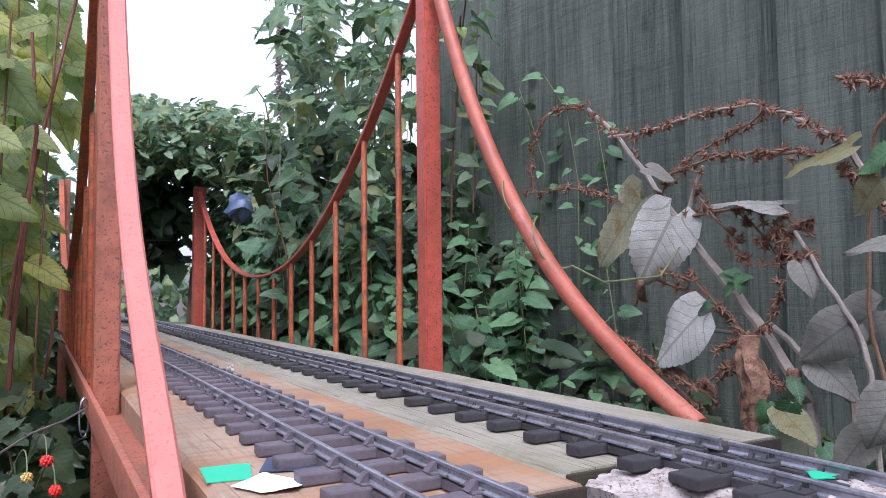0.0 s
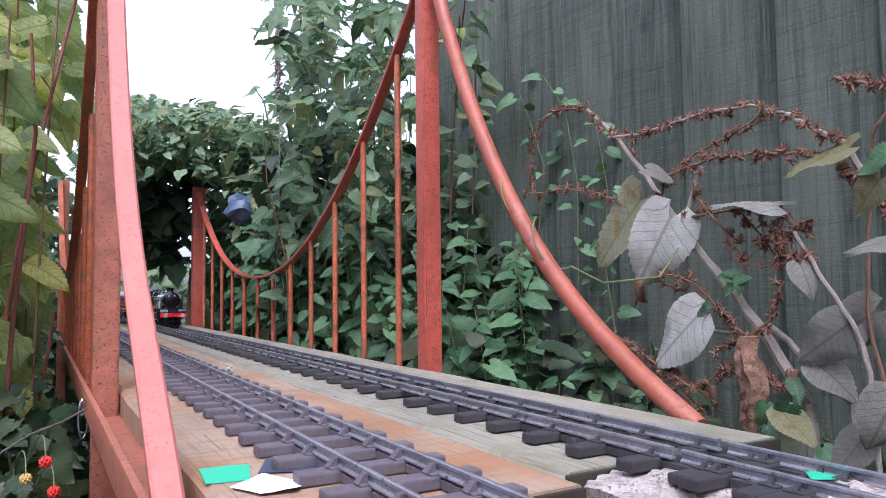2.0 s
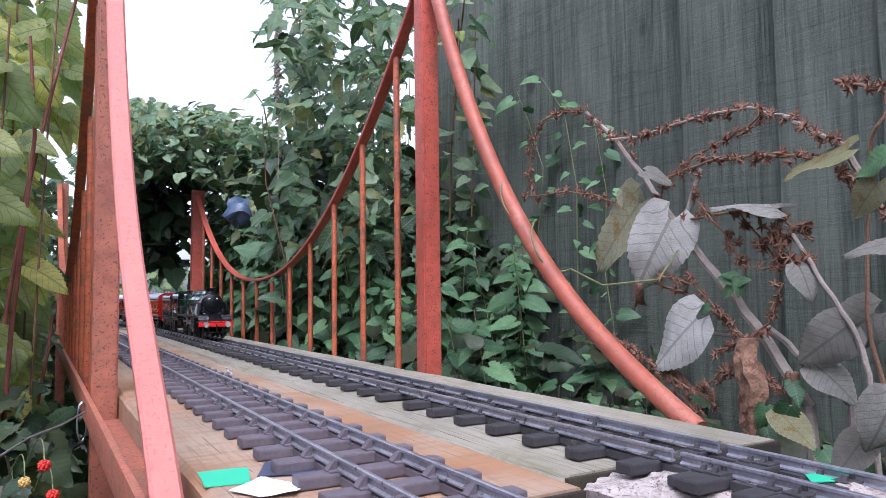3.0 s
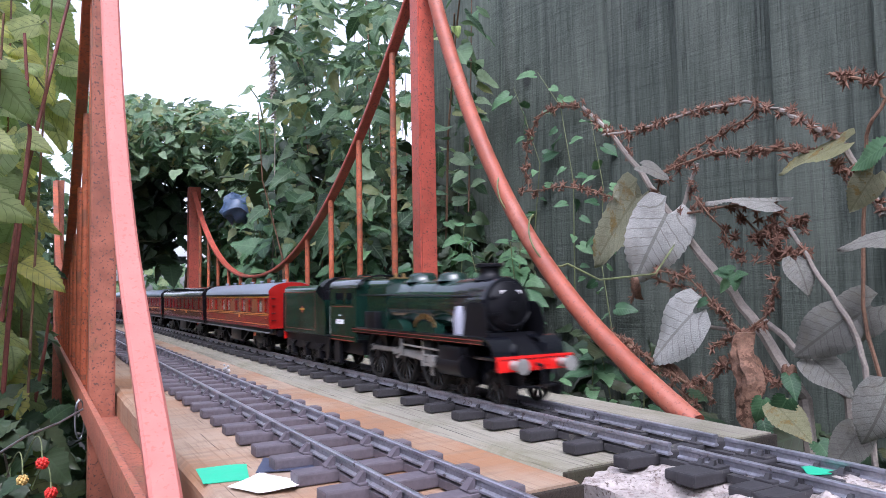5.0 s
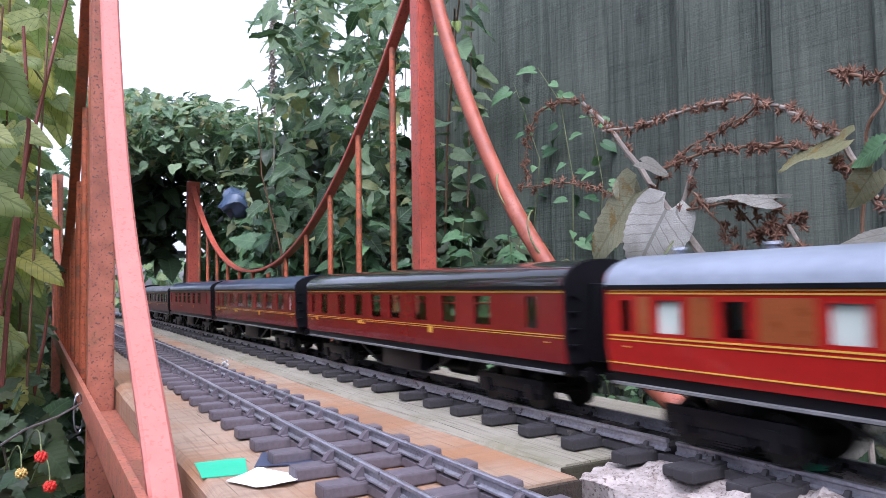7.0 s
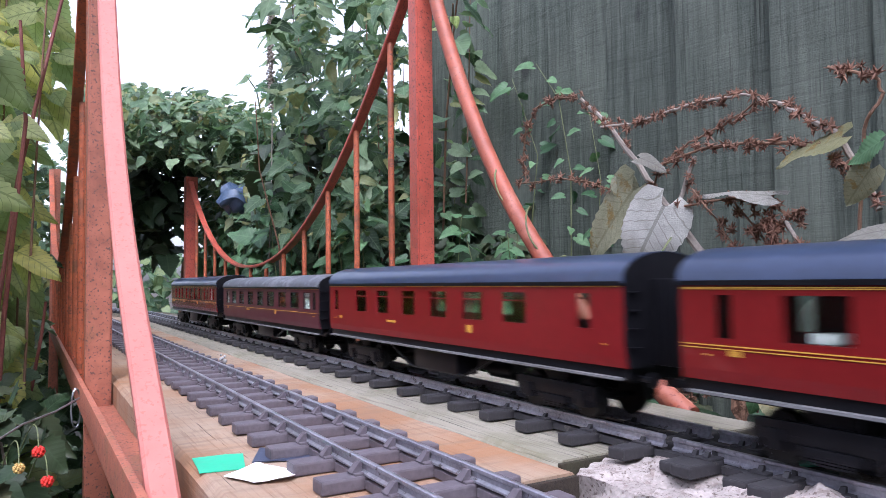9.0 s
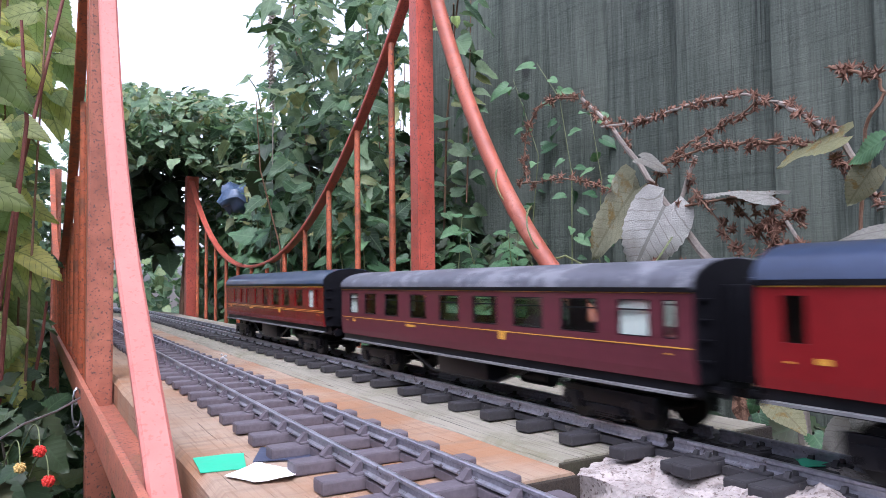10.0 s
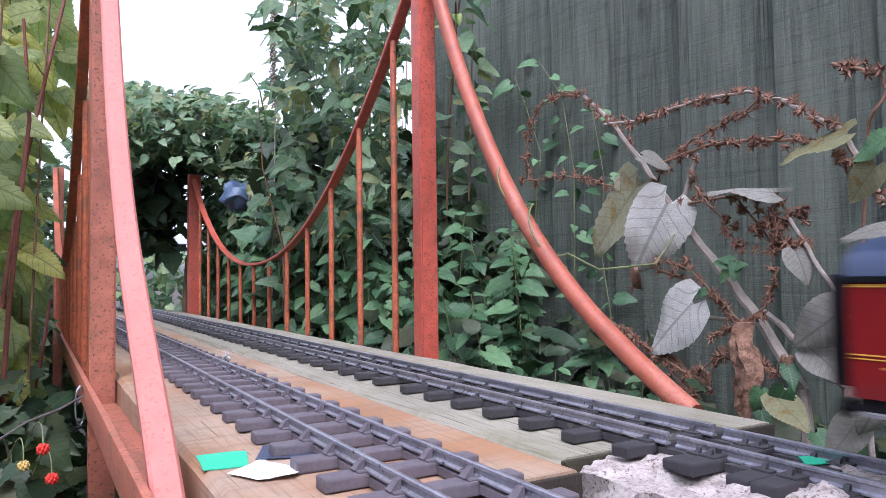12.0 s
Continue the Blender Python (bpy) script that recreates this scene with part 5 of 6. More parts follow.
def dried_plant():
    rng = random.Random(21)
    host = thing("dried_plant", "dead grey-leaved stalks with brown star seed husks before the fence", "dried plant")
    husk = husk_mesh()

    def stem(rows, x, r0, r1, material=STEM_GREY, name="stem"):
        bm = bmesh.new()
        fine = []
        for i in range((len(rows) - 1) * 4 + 1):
            k, f = divmod(i, 4)
            k2 = min(k + 1, len(rows) - 1)
            a, b = Vector((x, *rows[k])), Vector((x, *rows[k2]))
            p = a.lerp(b, f / 4)
            fine.append(p + Vector((rng.gauss(0, 0.001), rng.gauss(0, 0.0006), rng.gauss(0, 0.0006))))
        n = len(fine)
        tube(bm, fine, [r0 + (r1 - r0) * i / (n - 1) for i in range(n)], 7)
        part(name, bm, material, host)
        return fine

    def husks(fine, gap, size=1.0):
        last = None
        for a, b in zip(fine, fine[1:]):
            n = max(1, round((b - a).length / gap))
            for i in range(n):
                p = a.lerp(b, (i + 0.5) / n)
                for _ in range(rng.choice((1, 2, 2))):
                    ob = new("seed_husk", husk)
                    ob.parent = host
                    ob.matrix_basis = Matrix.Translation(p + Vector((rng.gauss(0, 0.0025), rng.gauss(0, 0.0025), rng.gauss(0, 0.0025)))) @ Euler([rng.uniform(0, 6) for _ in range(3)]).to_matrix().to_4x4() @ Matrix.Scale(size * rng.uniform(0.9, 1.5), 4)

    main = stem([(0.36, -0.50), (0.365, -0.2), (0.379, -0.022), (0.429, 0.047), (0.471, 0.095), (0.515, 0.147), (0.548, 0.187), (0.607, 0.258), (0.654, 0.299)], 0.58, 0.0066, 0.0022)
    husks(main[-7:], 0.010)
    for rows, x, r0, r1, gap in (
        ([(0.607, 0.254), (0.561, 0.250), (0.505, 0.251), (0.463, 0.253), (0.419, 0.248), (0.385, 0.233)], 0.57, 0.0016, 0.0014, 0.0082),
        ([(0.385, 0.233), (0.36, 0.215), (0.331, 0.195), (0.30, 0.13)], 0.57, 0.0022, 0.003, 0.05),
        ([(0.654, 0.299), (0.685, 0.308), (0.731, 0.308), (0.759, 0.279), (0.768, 0.242), (0.759, 0.21)], 0.575, 0.0012, 0.0008, 0.016),
        ([(0.573, 0.17), (0.627, 0.193), (0.688, 0.205), (0.778, 0.209)], 0.57, 0.0013, 0.0009, 0.019),
        ([(0.575, 0.06), (0.523, 0.198), (0.485, 0.215), (0.444, 0.224), (0.41, 0.238)], 0.572, 0.0012, 0.001, 0.014),
        ([(0.523, 0.198), (0.465, 0.206), (0.409, 0.202), (0.376, 0.195), (0.332, 0.183)], 0.568, 0.0012, 0.0016, 0.013),
        ([(0.332, 0.25), (0.31, 0.239), (0.296, 0.231)], 0.56, 0.0012, 0.0016, 0.008),
        ([(0.296, 0.231), (0.294, 0.22), (0.308, 0.194), (0.318, 0.06), (0.30, -0.03), (0.33, -0.5)], 0.565, 0.0013, 0.0018, 0.2),
        ([(0.377, 0.131), (0.354, 0.092), (0.327, 0.05), (0.314, 0.012), (0.30, -0.5)], 0.56, 0.0017, 0.0026, 0.3),
        ([(0.423, 0.044), (0.385, 0.014), (0.347, -0.018), (0.33, -0.5)], 0.59, 0.003, 0.0036, 0.3),
        ([(0.498, 0.155), (0.475, 0.200)], 0.57, 0.0024, 0.002, 0.03),
        ([(0.494, 0.039), (0.448, 0.035)], 0.575, 0.0018, 0.0022, 0.2),
        ([(0.551, 0.092), (0.491, 0.073), (0.446, 0.046)], 0.57, 0.0012, 0.0016, 0.016),
        ([(0.515, 0.150), (0.46, 0.152), (0.40, 0.150), (0.36, 0.12)], 0.565, 0.0012, 0.0012, 0.014),
        ([(0.60, 0.03), (0.53, 0.0), (0.46, -0.03)], 0.56, 0.0012, 0.0016, 0.011),
        ([(0.46, 0.02), (0.43, 0.03), (0.40, 0.05), (0.385, 0.085)], 0.56, 0.001, 0.0012, 0.012),
        ([(0.41, 0.12), (0.395, 0.128), (0.385, 0.115), (0.39, 0.135)], 0.56, 0.001, 0.001, 0.007),
        ([(0.44, 0.16), (0.40, 0.11), (0.37, 0.10)], 0.57, 0.001, 0.001, 0.02),
        ([(0.531, 0.097), (0.483, 0.084), (0.445, 0.052), (0.422, 0.032)], 0.562, 0.0009, 0.0009, 0.016),
        ([(0.358, 0.137), (0.379, 0.127), (0.396, 0.113)], 0.562, 0.0009, 0.0009, 0.012),
        ([(0.359, 0.104), (0.380, 0.101), (0.407, 0.098)], 0.562, 0.0009, 0.0009, 0.014),
        ([(0.441, 0.010), (0.417, 0.001), (0.390, -0.010)], 0.562, 0.0009, 0.0009, 0.016),
        ([(0.473, 0.167), (0.442, 0.126), (0.419, 0.099)], 0.562, 0.0009, 0.0009, 0.018),
        ([(0.332, 0.178), (0.321, 0.163), (0.315, 0.150)], 0.562, 0.0009, 0.0009, 0.012),
        ([(0.488, -0.021), (0.454, 0.001), (0.423, 0.012)], 0.562, 0.0009, 0.0009, 0.017),
        ([(0.579, 0.018), (0.538, 0.003), (0.509, -0.023), (0.475, -0.041)], 0.562, 0.0009, 0.0009, 0.017),
    ):
        fine = stem(rows, x, r0, r1, STEM_GREY if r0 > 0.0015 else STEM_BROWN)
        if gap < 0.1:
            husks(fine, gap)
    # leaves: base, tip, size across, which way the face looks
    def grey(base, tip, size, facing=(-0.6, -0.65, 0.5), meshes=None, name="dried_leaf"):
        way = Vector(tip) - Vector(base)
        lay(host, meshes or GREY_LEAVES, rng, Vector(base), way, facing, way.length / 0.070 * size, name)

    grey((0.555, 0.504, 0.152), (0.55, 0.549, 0.086), 1.0, meshes=PALE_DRY)
    grey((0.56, 0.550, 0.175), (0.56, 0.633, 0.098), 0.85, (-0.6, -0.5, 0.6), YELLOWING)
    grey((0.565, 0.571, 0.190), (0.57, 0.562, 0.152), 0.9, (-0.9, -0.4, 0.1), YELLOWING)
    grey((0.555, 0.475, 0.052), (0.55, 0.536, -0.001), 0.95, (-0.6, -0.6, 0.6), PALE_DRY)
    grey((0.56, 0.387, 0.150), (0.545, 0.465, 0.166), 0.9, (-0.30, -0.35, 0.9))
    grey((0.56, 0.323, 0.190), (0.555, 0.372, 0.178), 1.05, (-0.5, -0.4, 0.8), YELLOWING)
    grey((0.55, 0.530, 0.205), (0.56, 0.505, 0.193), 1.0, (-0.4, -0.4, 0.8))
    grey((0.56, 0.332, 0.048), (0.55, 0.374, 0.014), 0.88, (-0.55, -0.75, 0.4))
    grey((0.53, 0.270, 0.112), (0.52, 0.322, 0.106), 0.9, (-0.45, -0.55, 0.75))
    grey((0.555, 0.366, 0.098), (0.55, 0.350, 0.072), 1.1)
    grey((0.57, 0.314, 0.060), (0.565, 0.350, 0.034), 1.1, (-0.7, -0.5, 0.2))
    grey((0.57, 0.364, 0.014), (0.565, 0.325, -0.008), 1.0, (-0.6, -0.6, 0.5))
    grey((0.51, 0.272, 0.004), (0.50, 0.289, -0.050), 0.88, (-0.6, -0.7, 0.4))
    grey((0.52, 0.300, -0.030), (0.51, 0.318, -0.062), 1.1)
    grey((0.54, 0.283, 0.178), (0.545, 0.312, 0.165), 1.5, (-0.5, -0.7, 0.5), NETTLE_LEAVES, "leaf")
    grey((0.55, 0.296, 0.160), (0.55, 0.317, 0.134), 1.1, meshes=YELLOWING, name="leaf")
    grey((0.53, 0.372, -0.022), (0.525, 0.345, -0.040), 1.1, meshes=YELLOWING, name="leaf")
    grey((0.53, 0.385, -0.018), (0.525, 0.392, -0.046), 1.1, meshes=NETTLE_LEAVES, name="leaf")
    # the withered brown tip that hangs below the palest leaf
    grey((0.555, 0.553, 0.088), (0.555, 0.569, 0.048), 0.55, (-0.9, 0.2, 0.1), DEAD_LEAVES)
    for i in range(9):
        b = Vector((0.565 - 0.01 * rng.random(), rng.uniform(0.36, 0.56), rng.uniform(-0.04, 0.02)))
        grey(b, b + Vector((0, rng.uniform(-0.025, 0.025), rng.uniform(-0.03, -0.01))), 0.8, (rng.gauss(-0.6, 0.3), rng.gauss(-0.5, 0.3), 0.4), DEAD_LEAVES)
    for b, t in (((0.53, 0.363, -0.015), (0.53, 0.382, -0.045)), ((0.56, 0.430, 0.090), (0.555, 0.426, 0.070)), ((0.56, 0.432, 0.092), (0.555, 0.450, 0.096)), ((0.55, 0.455, 0.064), (0.545, 0.470, 0.058)), ((0.56, 0.438, 0.083), (0.555, 0.448, 0.066)), ((0.56, 0.432, 0.086), (0.555, 0.414, 0.092)), ((0.56, 0.436, 0.088), (0.555, 0.455, 0.094)), ((0.55, 0.40, -0.04), (0.54, 0.385, -0.065)), ((0.55, 0.35, -0.05), (0.54, 0.325, -0.07)), ((0.56, 0.38, 0.0), (0.55, 0.366, -0.02))):
        grey(b, t, 1.15, meshes=NETTLE_LEAVES, name="leaf")
    # a curled brown leaf hanging from the stem
    bm = bmesh.new()
    rings = []
    for i in range(29):
        u = i / 28
        r = 0.0082 * (0.45 + 0.9 * math.sin(math.pi * min(1, u * 0.9 + 0.12)) ** 0.7)
        rings.append([(0.55 + r * (1 + 0.22 * math.sin(5 * a + 7 * u) + 0.10 * math.sin(38 * u + 2 * a)) * math.cos(a), 0.414 + 0.004 * math.sin(9 * u) + r * (1 + 0.22 * math.sin(4 * a + 11 * u)) * math.sin(a), 0.036 - 0.086 * u) for a in (2 * math.pi * k / 16 for k in range(16))])
    loft(bm, rings)
    part("curled_leaf", bm, HUSK_LIGHT, host, "curled brown dead leaf")
    return host




def bump_top(a, b, k=3.0):
    return noise.noise(Vector((a * k, b * k, 7.7)))


def thickets():
    def dense(rng):
        y = rng.uniform(1.35, 3.0)
        x = rng.uniform(0.60, 1.15)
        return Vector((x, y, rng.uniform(-0.45, 0.45 + 0.12 * bump_top(x, y))))
    heap("bramble_thicket", "dense dark bramble thicket behind the bridge", LEAF_DARK, 31, 1900, dense, 0.075)

    def tall(rng):
        y = rng.uniform(1.12, 2.4)
        r = rng.uniform(0.235, 0.60)
        h = rng.uniform(0.06, 0.56)
        x, z = r * y, 0.078 + h * y
        if y < 1.52 and x > 0.70 or x < 0.44 and h < 0.27:
            return None
        gap = noise.noise(Vector((r * 26, h * 26, 3.0)))
        if h > 0.24 and r < 0.285 + 0.07 * gap + 0.10 * max(0.0, h - 0.42):
            return None
        if h > 0.16 and gap + 0.5 * noise.noise(Vector((r * 60, h * 60, y))) < -0.02 + 0.25 * (r > 0.50) + 0.25 * max(0.0, h - 0.35) / 0.2:
            return None
        return Vector((x, y, z))
    heap("climber_thicket", "tall climbing foliage with sky showing through", LEAF_MIX, 32, 8200, tall, 0.045)

    # These leaves are added; their dark colour paints the shade on the fence.
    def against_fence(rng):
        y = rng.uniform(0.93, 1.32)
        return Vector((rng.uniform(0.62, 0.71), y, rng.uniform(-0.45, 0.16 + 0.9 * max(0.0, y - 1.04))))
    heap("shaded_climber", "darkened leaves added in place of the shade on the fence", LEAF_PAINTED_SHADE, 43, 650, against_fence, 0.055)

    # Inner leaves take the darkened material, so shade in the depth is painted.
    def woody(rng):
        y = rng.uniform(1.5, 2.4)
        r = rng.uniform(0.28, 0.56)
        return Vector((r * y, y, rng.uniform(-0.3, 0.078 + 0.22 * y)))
    heap("inner_thicket", "inner foliage of the thicket, shade painted into its leaf colour", LEAF_PAINTED_SHADE, 38, 1400, woody, 0.085)

    def arch(rng):
        y = rng.uniform(2.0, 2.9)
        x = y * rng.uniform(0.045, 0.30)
        roof = 0.290 * y + 0.035 * bump_top(x, y, 6.0) - 0.55 * (x / y - 0.14) ** 2 * y
        floor = 0.195 * y - 0.05 * max(0.0, (x / y - 0.19)) * y * 8
        return Vector((x, y, floor + (roof - floor) * rng.random() ** 0.8))
    heap("arching_bramble", "mixed bramble foliage arching over the track", LEAF_MIX, 33, 3300, arch, 0.043)

    # The gloom under the arch is painted in with the darkened leaf colour.
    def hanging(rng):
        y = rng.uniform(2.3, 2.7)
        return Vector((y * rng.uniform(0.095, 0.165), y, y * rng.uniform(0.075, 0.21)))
    heap("hanging_foliage", "dark drooping foliage under the arch, shade put into its colour", LEAF_PAINTED_SHADE, 34, 290, hanging, 0.085)

    def dry_top(rng):
        return Vector((rng.gauss(0.355, 0.055), rng.gauss(2.25, 0.10), 0.600 - abs(rng.gauss(0, 0.035))))
    heap("dry_tangle", "yellowing dry leaves on top of the arch", LEAF_YELLOW, 44, 170, dry_top, 0.036)

    def beyond_left(rng):
        y = rng.uniform(2.32, 2.55)
        return Vector((rng.uniform(-0.05, 0.105), y, rng.uniform(-0.3, 0.50 + 0.1 * bump_top(y, 0, 9.0))))
    heap("bank_foliage", "mixed foliage beyond the end of the bridge", LEAF_MIX, 45, 420, beyond_left, 0.06)

    def beyond_right(rng):
        y = rng.uniform(2.45, 3.0)
        return Vector((y * rng.uniform(0.195, 0.30), y, rng.uniform(-0.1, 0.50)))
    heap("bank_foliage", "dark foliage behind the far tower", LEAF_DARK, 46, 700, beyond_right, 0.07)

    def behind(rng):
        a = rng.uniform(-1.2, 2.2)
        return Vector((a, rng.uniform(4.7, 5.5), rng.uniform(-0.5, 0.42 + 0.2 * bump_top(a, 0, 2.0))))
    heap("far_hedge", "green hedge beyond the end of the bridge", LEAF_DARK, 35, 2600, behind, 0.10)

    def left(rng):
        y = rng.uniform(1.15, 2.3)
        x = y * rng.uniform(-0.28, 0.0) - 0.02
        return Vector((x, y, rng.uniform(-0.5, 0.07 + 0.22 * y + 0.14 * bump_top(x, y, 4.0))))
    heap("undergrowth", "shaded undergrowth behind the raspberry canes", LEAF_MIX, 36, 1700, left, 0.07)

    # Darkened leaves fill the gaps behind the nettles as painted shade.
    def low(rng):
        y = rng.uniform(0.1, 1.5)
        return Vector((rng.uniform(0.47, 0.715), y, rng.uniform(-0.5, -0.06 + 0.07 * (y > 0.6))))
    heap("ground_cover", "low weeds at the fence foot with shade painted in", LEAF_PAINTED_SHADE, 37, 1900, low, 0.048)

    # Shade among these low weeds is carried by the dark leaf colour.
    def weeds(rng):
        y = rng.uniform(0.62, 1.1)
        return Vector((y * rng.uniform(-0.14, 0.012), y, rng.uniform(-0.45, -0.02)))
    heap("low_weeds", "weeds below the raspberry canes, coloured dark for the shade", LEAF_PAINTED_SHADE, 39, 900, weeds, 0.045)

    def low_left(rng):
        y = rng.uniform(0.42, 1.5)
        x = rng.uniform(-0.16, 0.026)
        return Vector((x, y, rng.uniform(-0.5, -0.10 + 0.04 * bump_top(x, y, 9.0))))
    heap("dark_undergrowth", "dark shaded weeds below the bridge girder", LEAF_DARK, 41, 1500, low_left, 0.042)

    def under(rng):
        y = rng.uniform(0.3, 2.3)
        return Vector((rng.uniform(0.03, 0.42), y, rng.uniform(-0.52, -0.16)))
    heap("shaded_weeds", "shaded weeds under the bridge deck", LEAF_DARK, 42, 1100, under, 0.06)




def plants():
    thickets()
    rng = random.Random(8)
    k = 0
    for y0, y1, n, x0, x1, t0, t1 in ((0.60, 0.78, 8, 0.52, 0.66, -0.07, 0.06), (0.78, 1.15, 17, 0.52, 0.67, 0.02, 0.20), (1.15, 1.7, 24, 0.47, 0.68, 0.08, 0.36), (1.7, 2.3, 16, 0.47, 0.68, 0.20, 0.52)):
        for i in range(n):
            nettle(rng.uniform(x0, x1), y0 + (y1 - y0) * (i + rng.random()) / n, rng.uniform(t0, t1), 100 + k)
            k += 1
    for i in range(9):
        y = 0.80 + 0.09 * i
        raspberry_cane(y * (-0.060 + 0.045 * ((i * 0.618) % 1.0)) - 0.012, y, (0.20 + 0.33 * ((i * 0.38) % 1.0)) * y / 0.8 + 0.08, 300 + i)
    for i in range(6):
        y = 0.82 + 0.10 * i
        raspberry_cane(-0.066 + 0.060 * ((i * 0.618 + 0.3) % 1.0), y, (0.24 + 0.34 * ((i * 0.38 + 0.1) % 1.0)) * y / 0.8 + 0.06, 340 + i, away=True)
    bramble_spray([(0.66, 1.7, -0.5), (0.62, 1.75, 0.2), (0.63, 1.8, 0.6), (0.60, 1.85, 0.95), (0.55, 1.9, 1.1)], 401, "tall leafy climbing shoot against the sky", size=1.1)
    bramble_spray([(0.74, 1.6, -0.5), (0.72, 1.6, 0.3), (0.73, 1.62, 0.7), (0.70, 1.6, 1.0)], 402, "tall leafy climbing shoot against the sky")
    bramble_spray([(0.58, 2.0, 0.5), (0.54, 1.95, 0.62), (0.50, 1.9, 0.64)], 403, "nettle shoot hanging over the bridge end", STEM_GREEN, 1.2, meshes=NETTLE_LEAVES)
    bramble_spray([(0.55, 1.75, 0.05), (0.47, 1.62, 0.19), (0.445, 1.55, 0.20), (0.43, 1.50, 0.16)], 404, "nettle shoot leaning over the bridge side", STEM_GREEN, 1.5, gap=0.028, meshes=NETTLE_LEAVES)
    bramble_spray([(0.72, 0.95, 0.1), (0.705, 0.90, 0.28), (0.70, 0.93, 0.36), (0.70, 0.96, 0.42)], 405, "thin leafy shoot climbing the fence", STEM_GREEN, 0.5, gap=0.016, meshes=NETTLE_LEAVES, thin=0.35)
    bramble_spray([(0.70, 0.72, -0.1), (0.70, 0.76, 0.12), (0.70, 0.75, 0.22), (0.705, 0.78, 0.34)], 406, "thin leafy shoot climbing the fence", STEM_GREEN, 0.5, gap=0.018, meshes=NETTLE_LEAVES, thin=0.35)
    bramble_spray([(0.66, 1.15, -0.5), (0.67, 1.15, 0.1), (0.64, 1.08, 0.36), (0.61, 1.00, 0.50), (0.58, 0.93, 0.56)], 407, "leafy climbing shoot beside the bridge tower", STEM_BROWN, 0.8, gap=0.022)
    bramble_spray([(0.60, 1.00, 0.48), (0.56, 0.92, 0.49), (0.53, 0.87, 0.485)], 408, "yellowing leafy shoot behind the bridge tower", STEM_BROWN, 0.5, gap=0.03, meshes=RASP_LEAVES)
    bramble_spray([(0.68, 1.08, 0.22), (0.668, 1.05, 0.36), (0.66, 1.03, 0.48), (0.645, 1.00, 0.60)], 410, "leafy climbing shoot against the fence", STEM_BROWN, 0.62, gap=0.013, thin=0.6)
    bramble_spray([(0.71, 0.83, 0.05), (0.705, 0.82, 0.24), (0.705, 0.845, 0.36), (0.705, 0.90, 0.43)], 411, "thin leafy shoot climbing the fence", STEM_GREEN, 0.45, gap=0.02, meshes=NETTLE_LEAVES, thin=0.4)
    bramble_spray([(0.50, 1.68, 0.05), (0.455, 1.64, 0.22), (0.435, 1.60, 0.27), (0.42, 1.56, 0.25)], 409, "nettle shoot leaning over the bridge side", STEM_GREEN, 1.2, gap=0.03, meshes=NETTLE_LEAVES)
    for i in range(13):
        y = 1.35 + 0.075 * i
        x = y * (0.285 + 0.27 * ((i * 0.618) % 1.0)) + 0.02
        lean = rng.uniform(-0.10, 0.06)
        top = 0.35 + 0.30 * y * ((i * 0.382 + 0.2) % 1.0) + 0.15 * (x > 0.42 * y)
        bramble_spray([(x + 0.04, y, -0.5), (x + 0.02, y + 0.02, 0.15), (x + lean * 0.5, y + 0.03, top * 0.7), (x + lean, y, top)], 420 + i, "woody brown climbing shoot with sparse leaves", STEM_BROWN, rng.uniform(0.6, 1.0), gap=0.04, meshes=NETTLE_LEAVES if i % 2 else BIND_LEAVES, thin=0.8)
    dried_plant()


# ---- small things ----
GLUE = plain("hardened_glue", (0.42, 0.42, 0.43), 0.4, vary=0.2, bumps=0.2)
GREEN_CARD = plain("green_card", (0.03, 0.42, 0.24), 0.5, vary=0.06, bumps=0.05)
NAVY_CARD = plain("navy_card", (0.04, 0.05, 0.09), 0.45, vary=0.15, bumps=0.1)
BLUE_BAG = plain("blue_plastic", (0.055, 0.09, 0.16), 0.4, vary=0.25, grain=14, bumps=0.3)
BERRY = plain("red_berry", (0.55, 0.03, 0.02), 0.35, vary=0.15, bumps=0.2)
BERRY_PALE = plain("unripe_berry", (0.50, 0.33, 0.10), 0.5, vary=0.2, bumps=0.2)
WIRE = plain("galvanised_wire", (0.30, 0.31, 0.33), 0.4, 0.8, vary=0.2, bumps=0.1)


def scrap(name, label, corners, z, material, curl=0.002):
    """A torn piece of card lying on the deck, a little warped."""
    bm = bmesh.new()
    n = len(corners)
    cx, cy = sum(c[0] for c in corners) / n, sum(c[1] for c in corners) / n
    edge = []
    rng = random.Random(n * 7 + int(cx * 1000))
    for i in range(n):
        a, b = corners[i], corners[(i + 1) % n]
        for f in (0.0, 0.34, 0.67):
            j = 0.0005 if f else 0.0
            edge.append((a[0] + (b[0] - a[0]) * f + rng.uniform(-j, j), a[1] + (b[1] - a[1]) * f + rng.uniform(-j, j)))
    lift = [z + curl * max(0.0, noise.noise(Vector((x * 40, y * 40, 1)))) for x, y in edge]
    rings = []
    for s, dz in ((0.0, 0.0004), (0.5, 0.0004), (1.0, 0.0004), (1.0, 0.0), (0.5, 0.0), (0.0, 0.0)):
        rings.append([(cx + (x - cx) * max(s, 0.02), cy + (y - cy) * max(s, 0.02), z + (h - z) * s + dz) for (x, y), h in zip(edge, lift)])
    loft(bm, rings, caps=True)
    return solid(name, bm, material, label, "scrap")


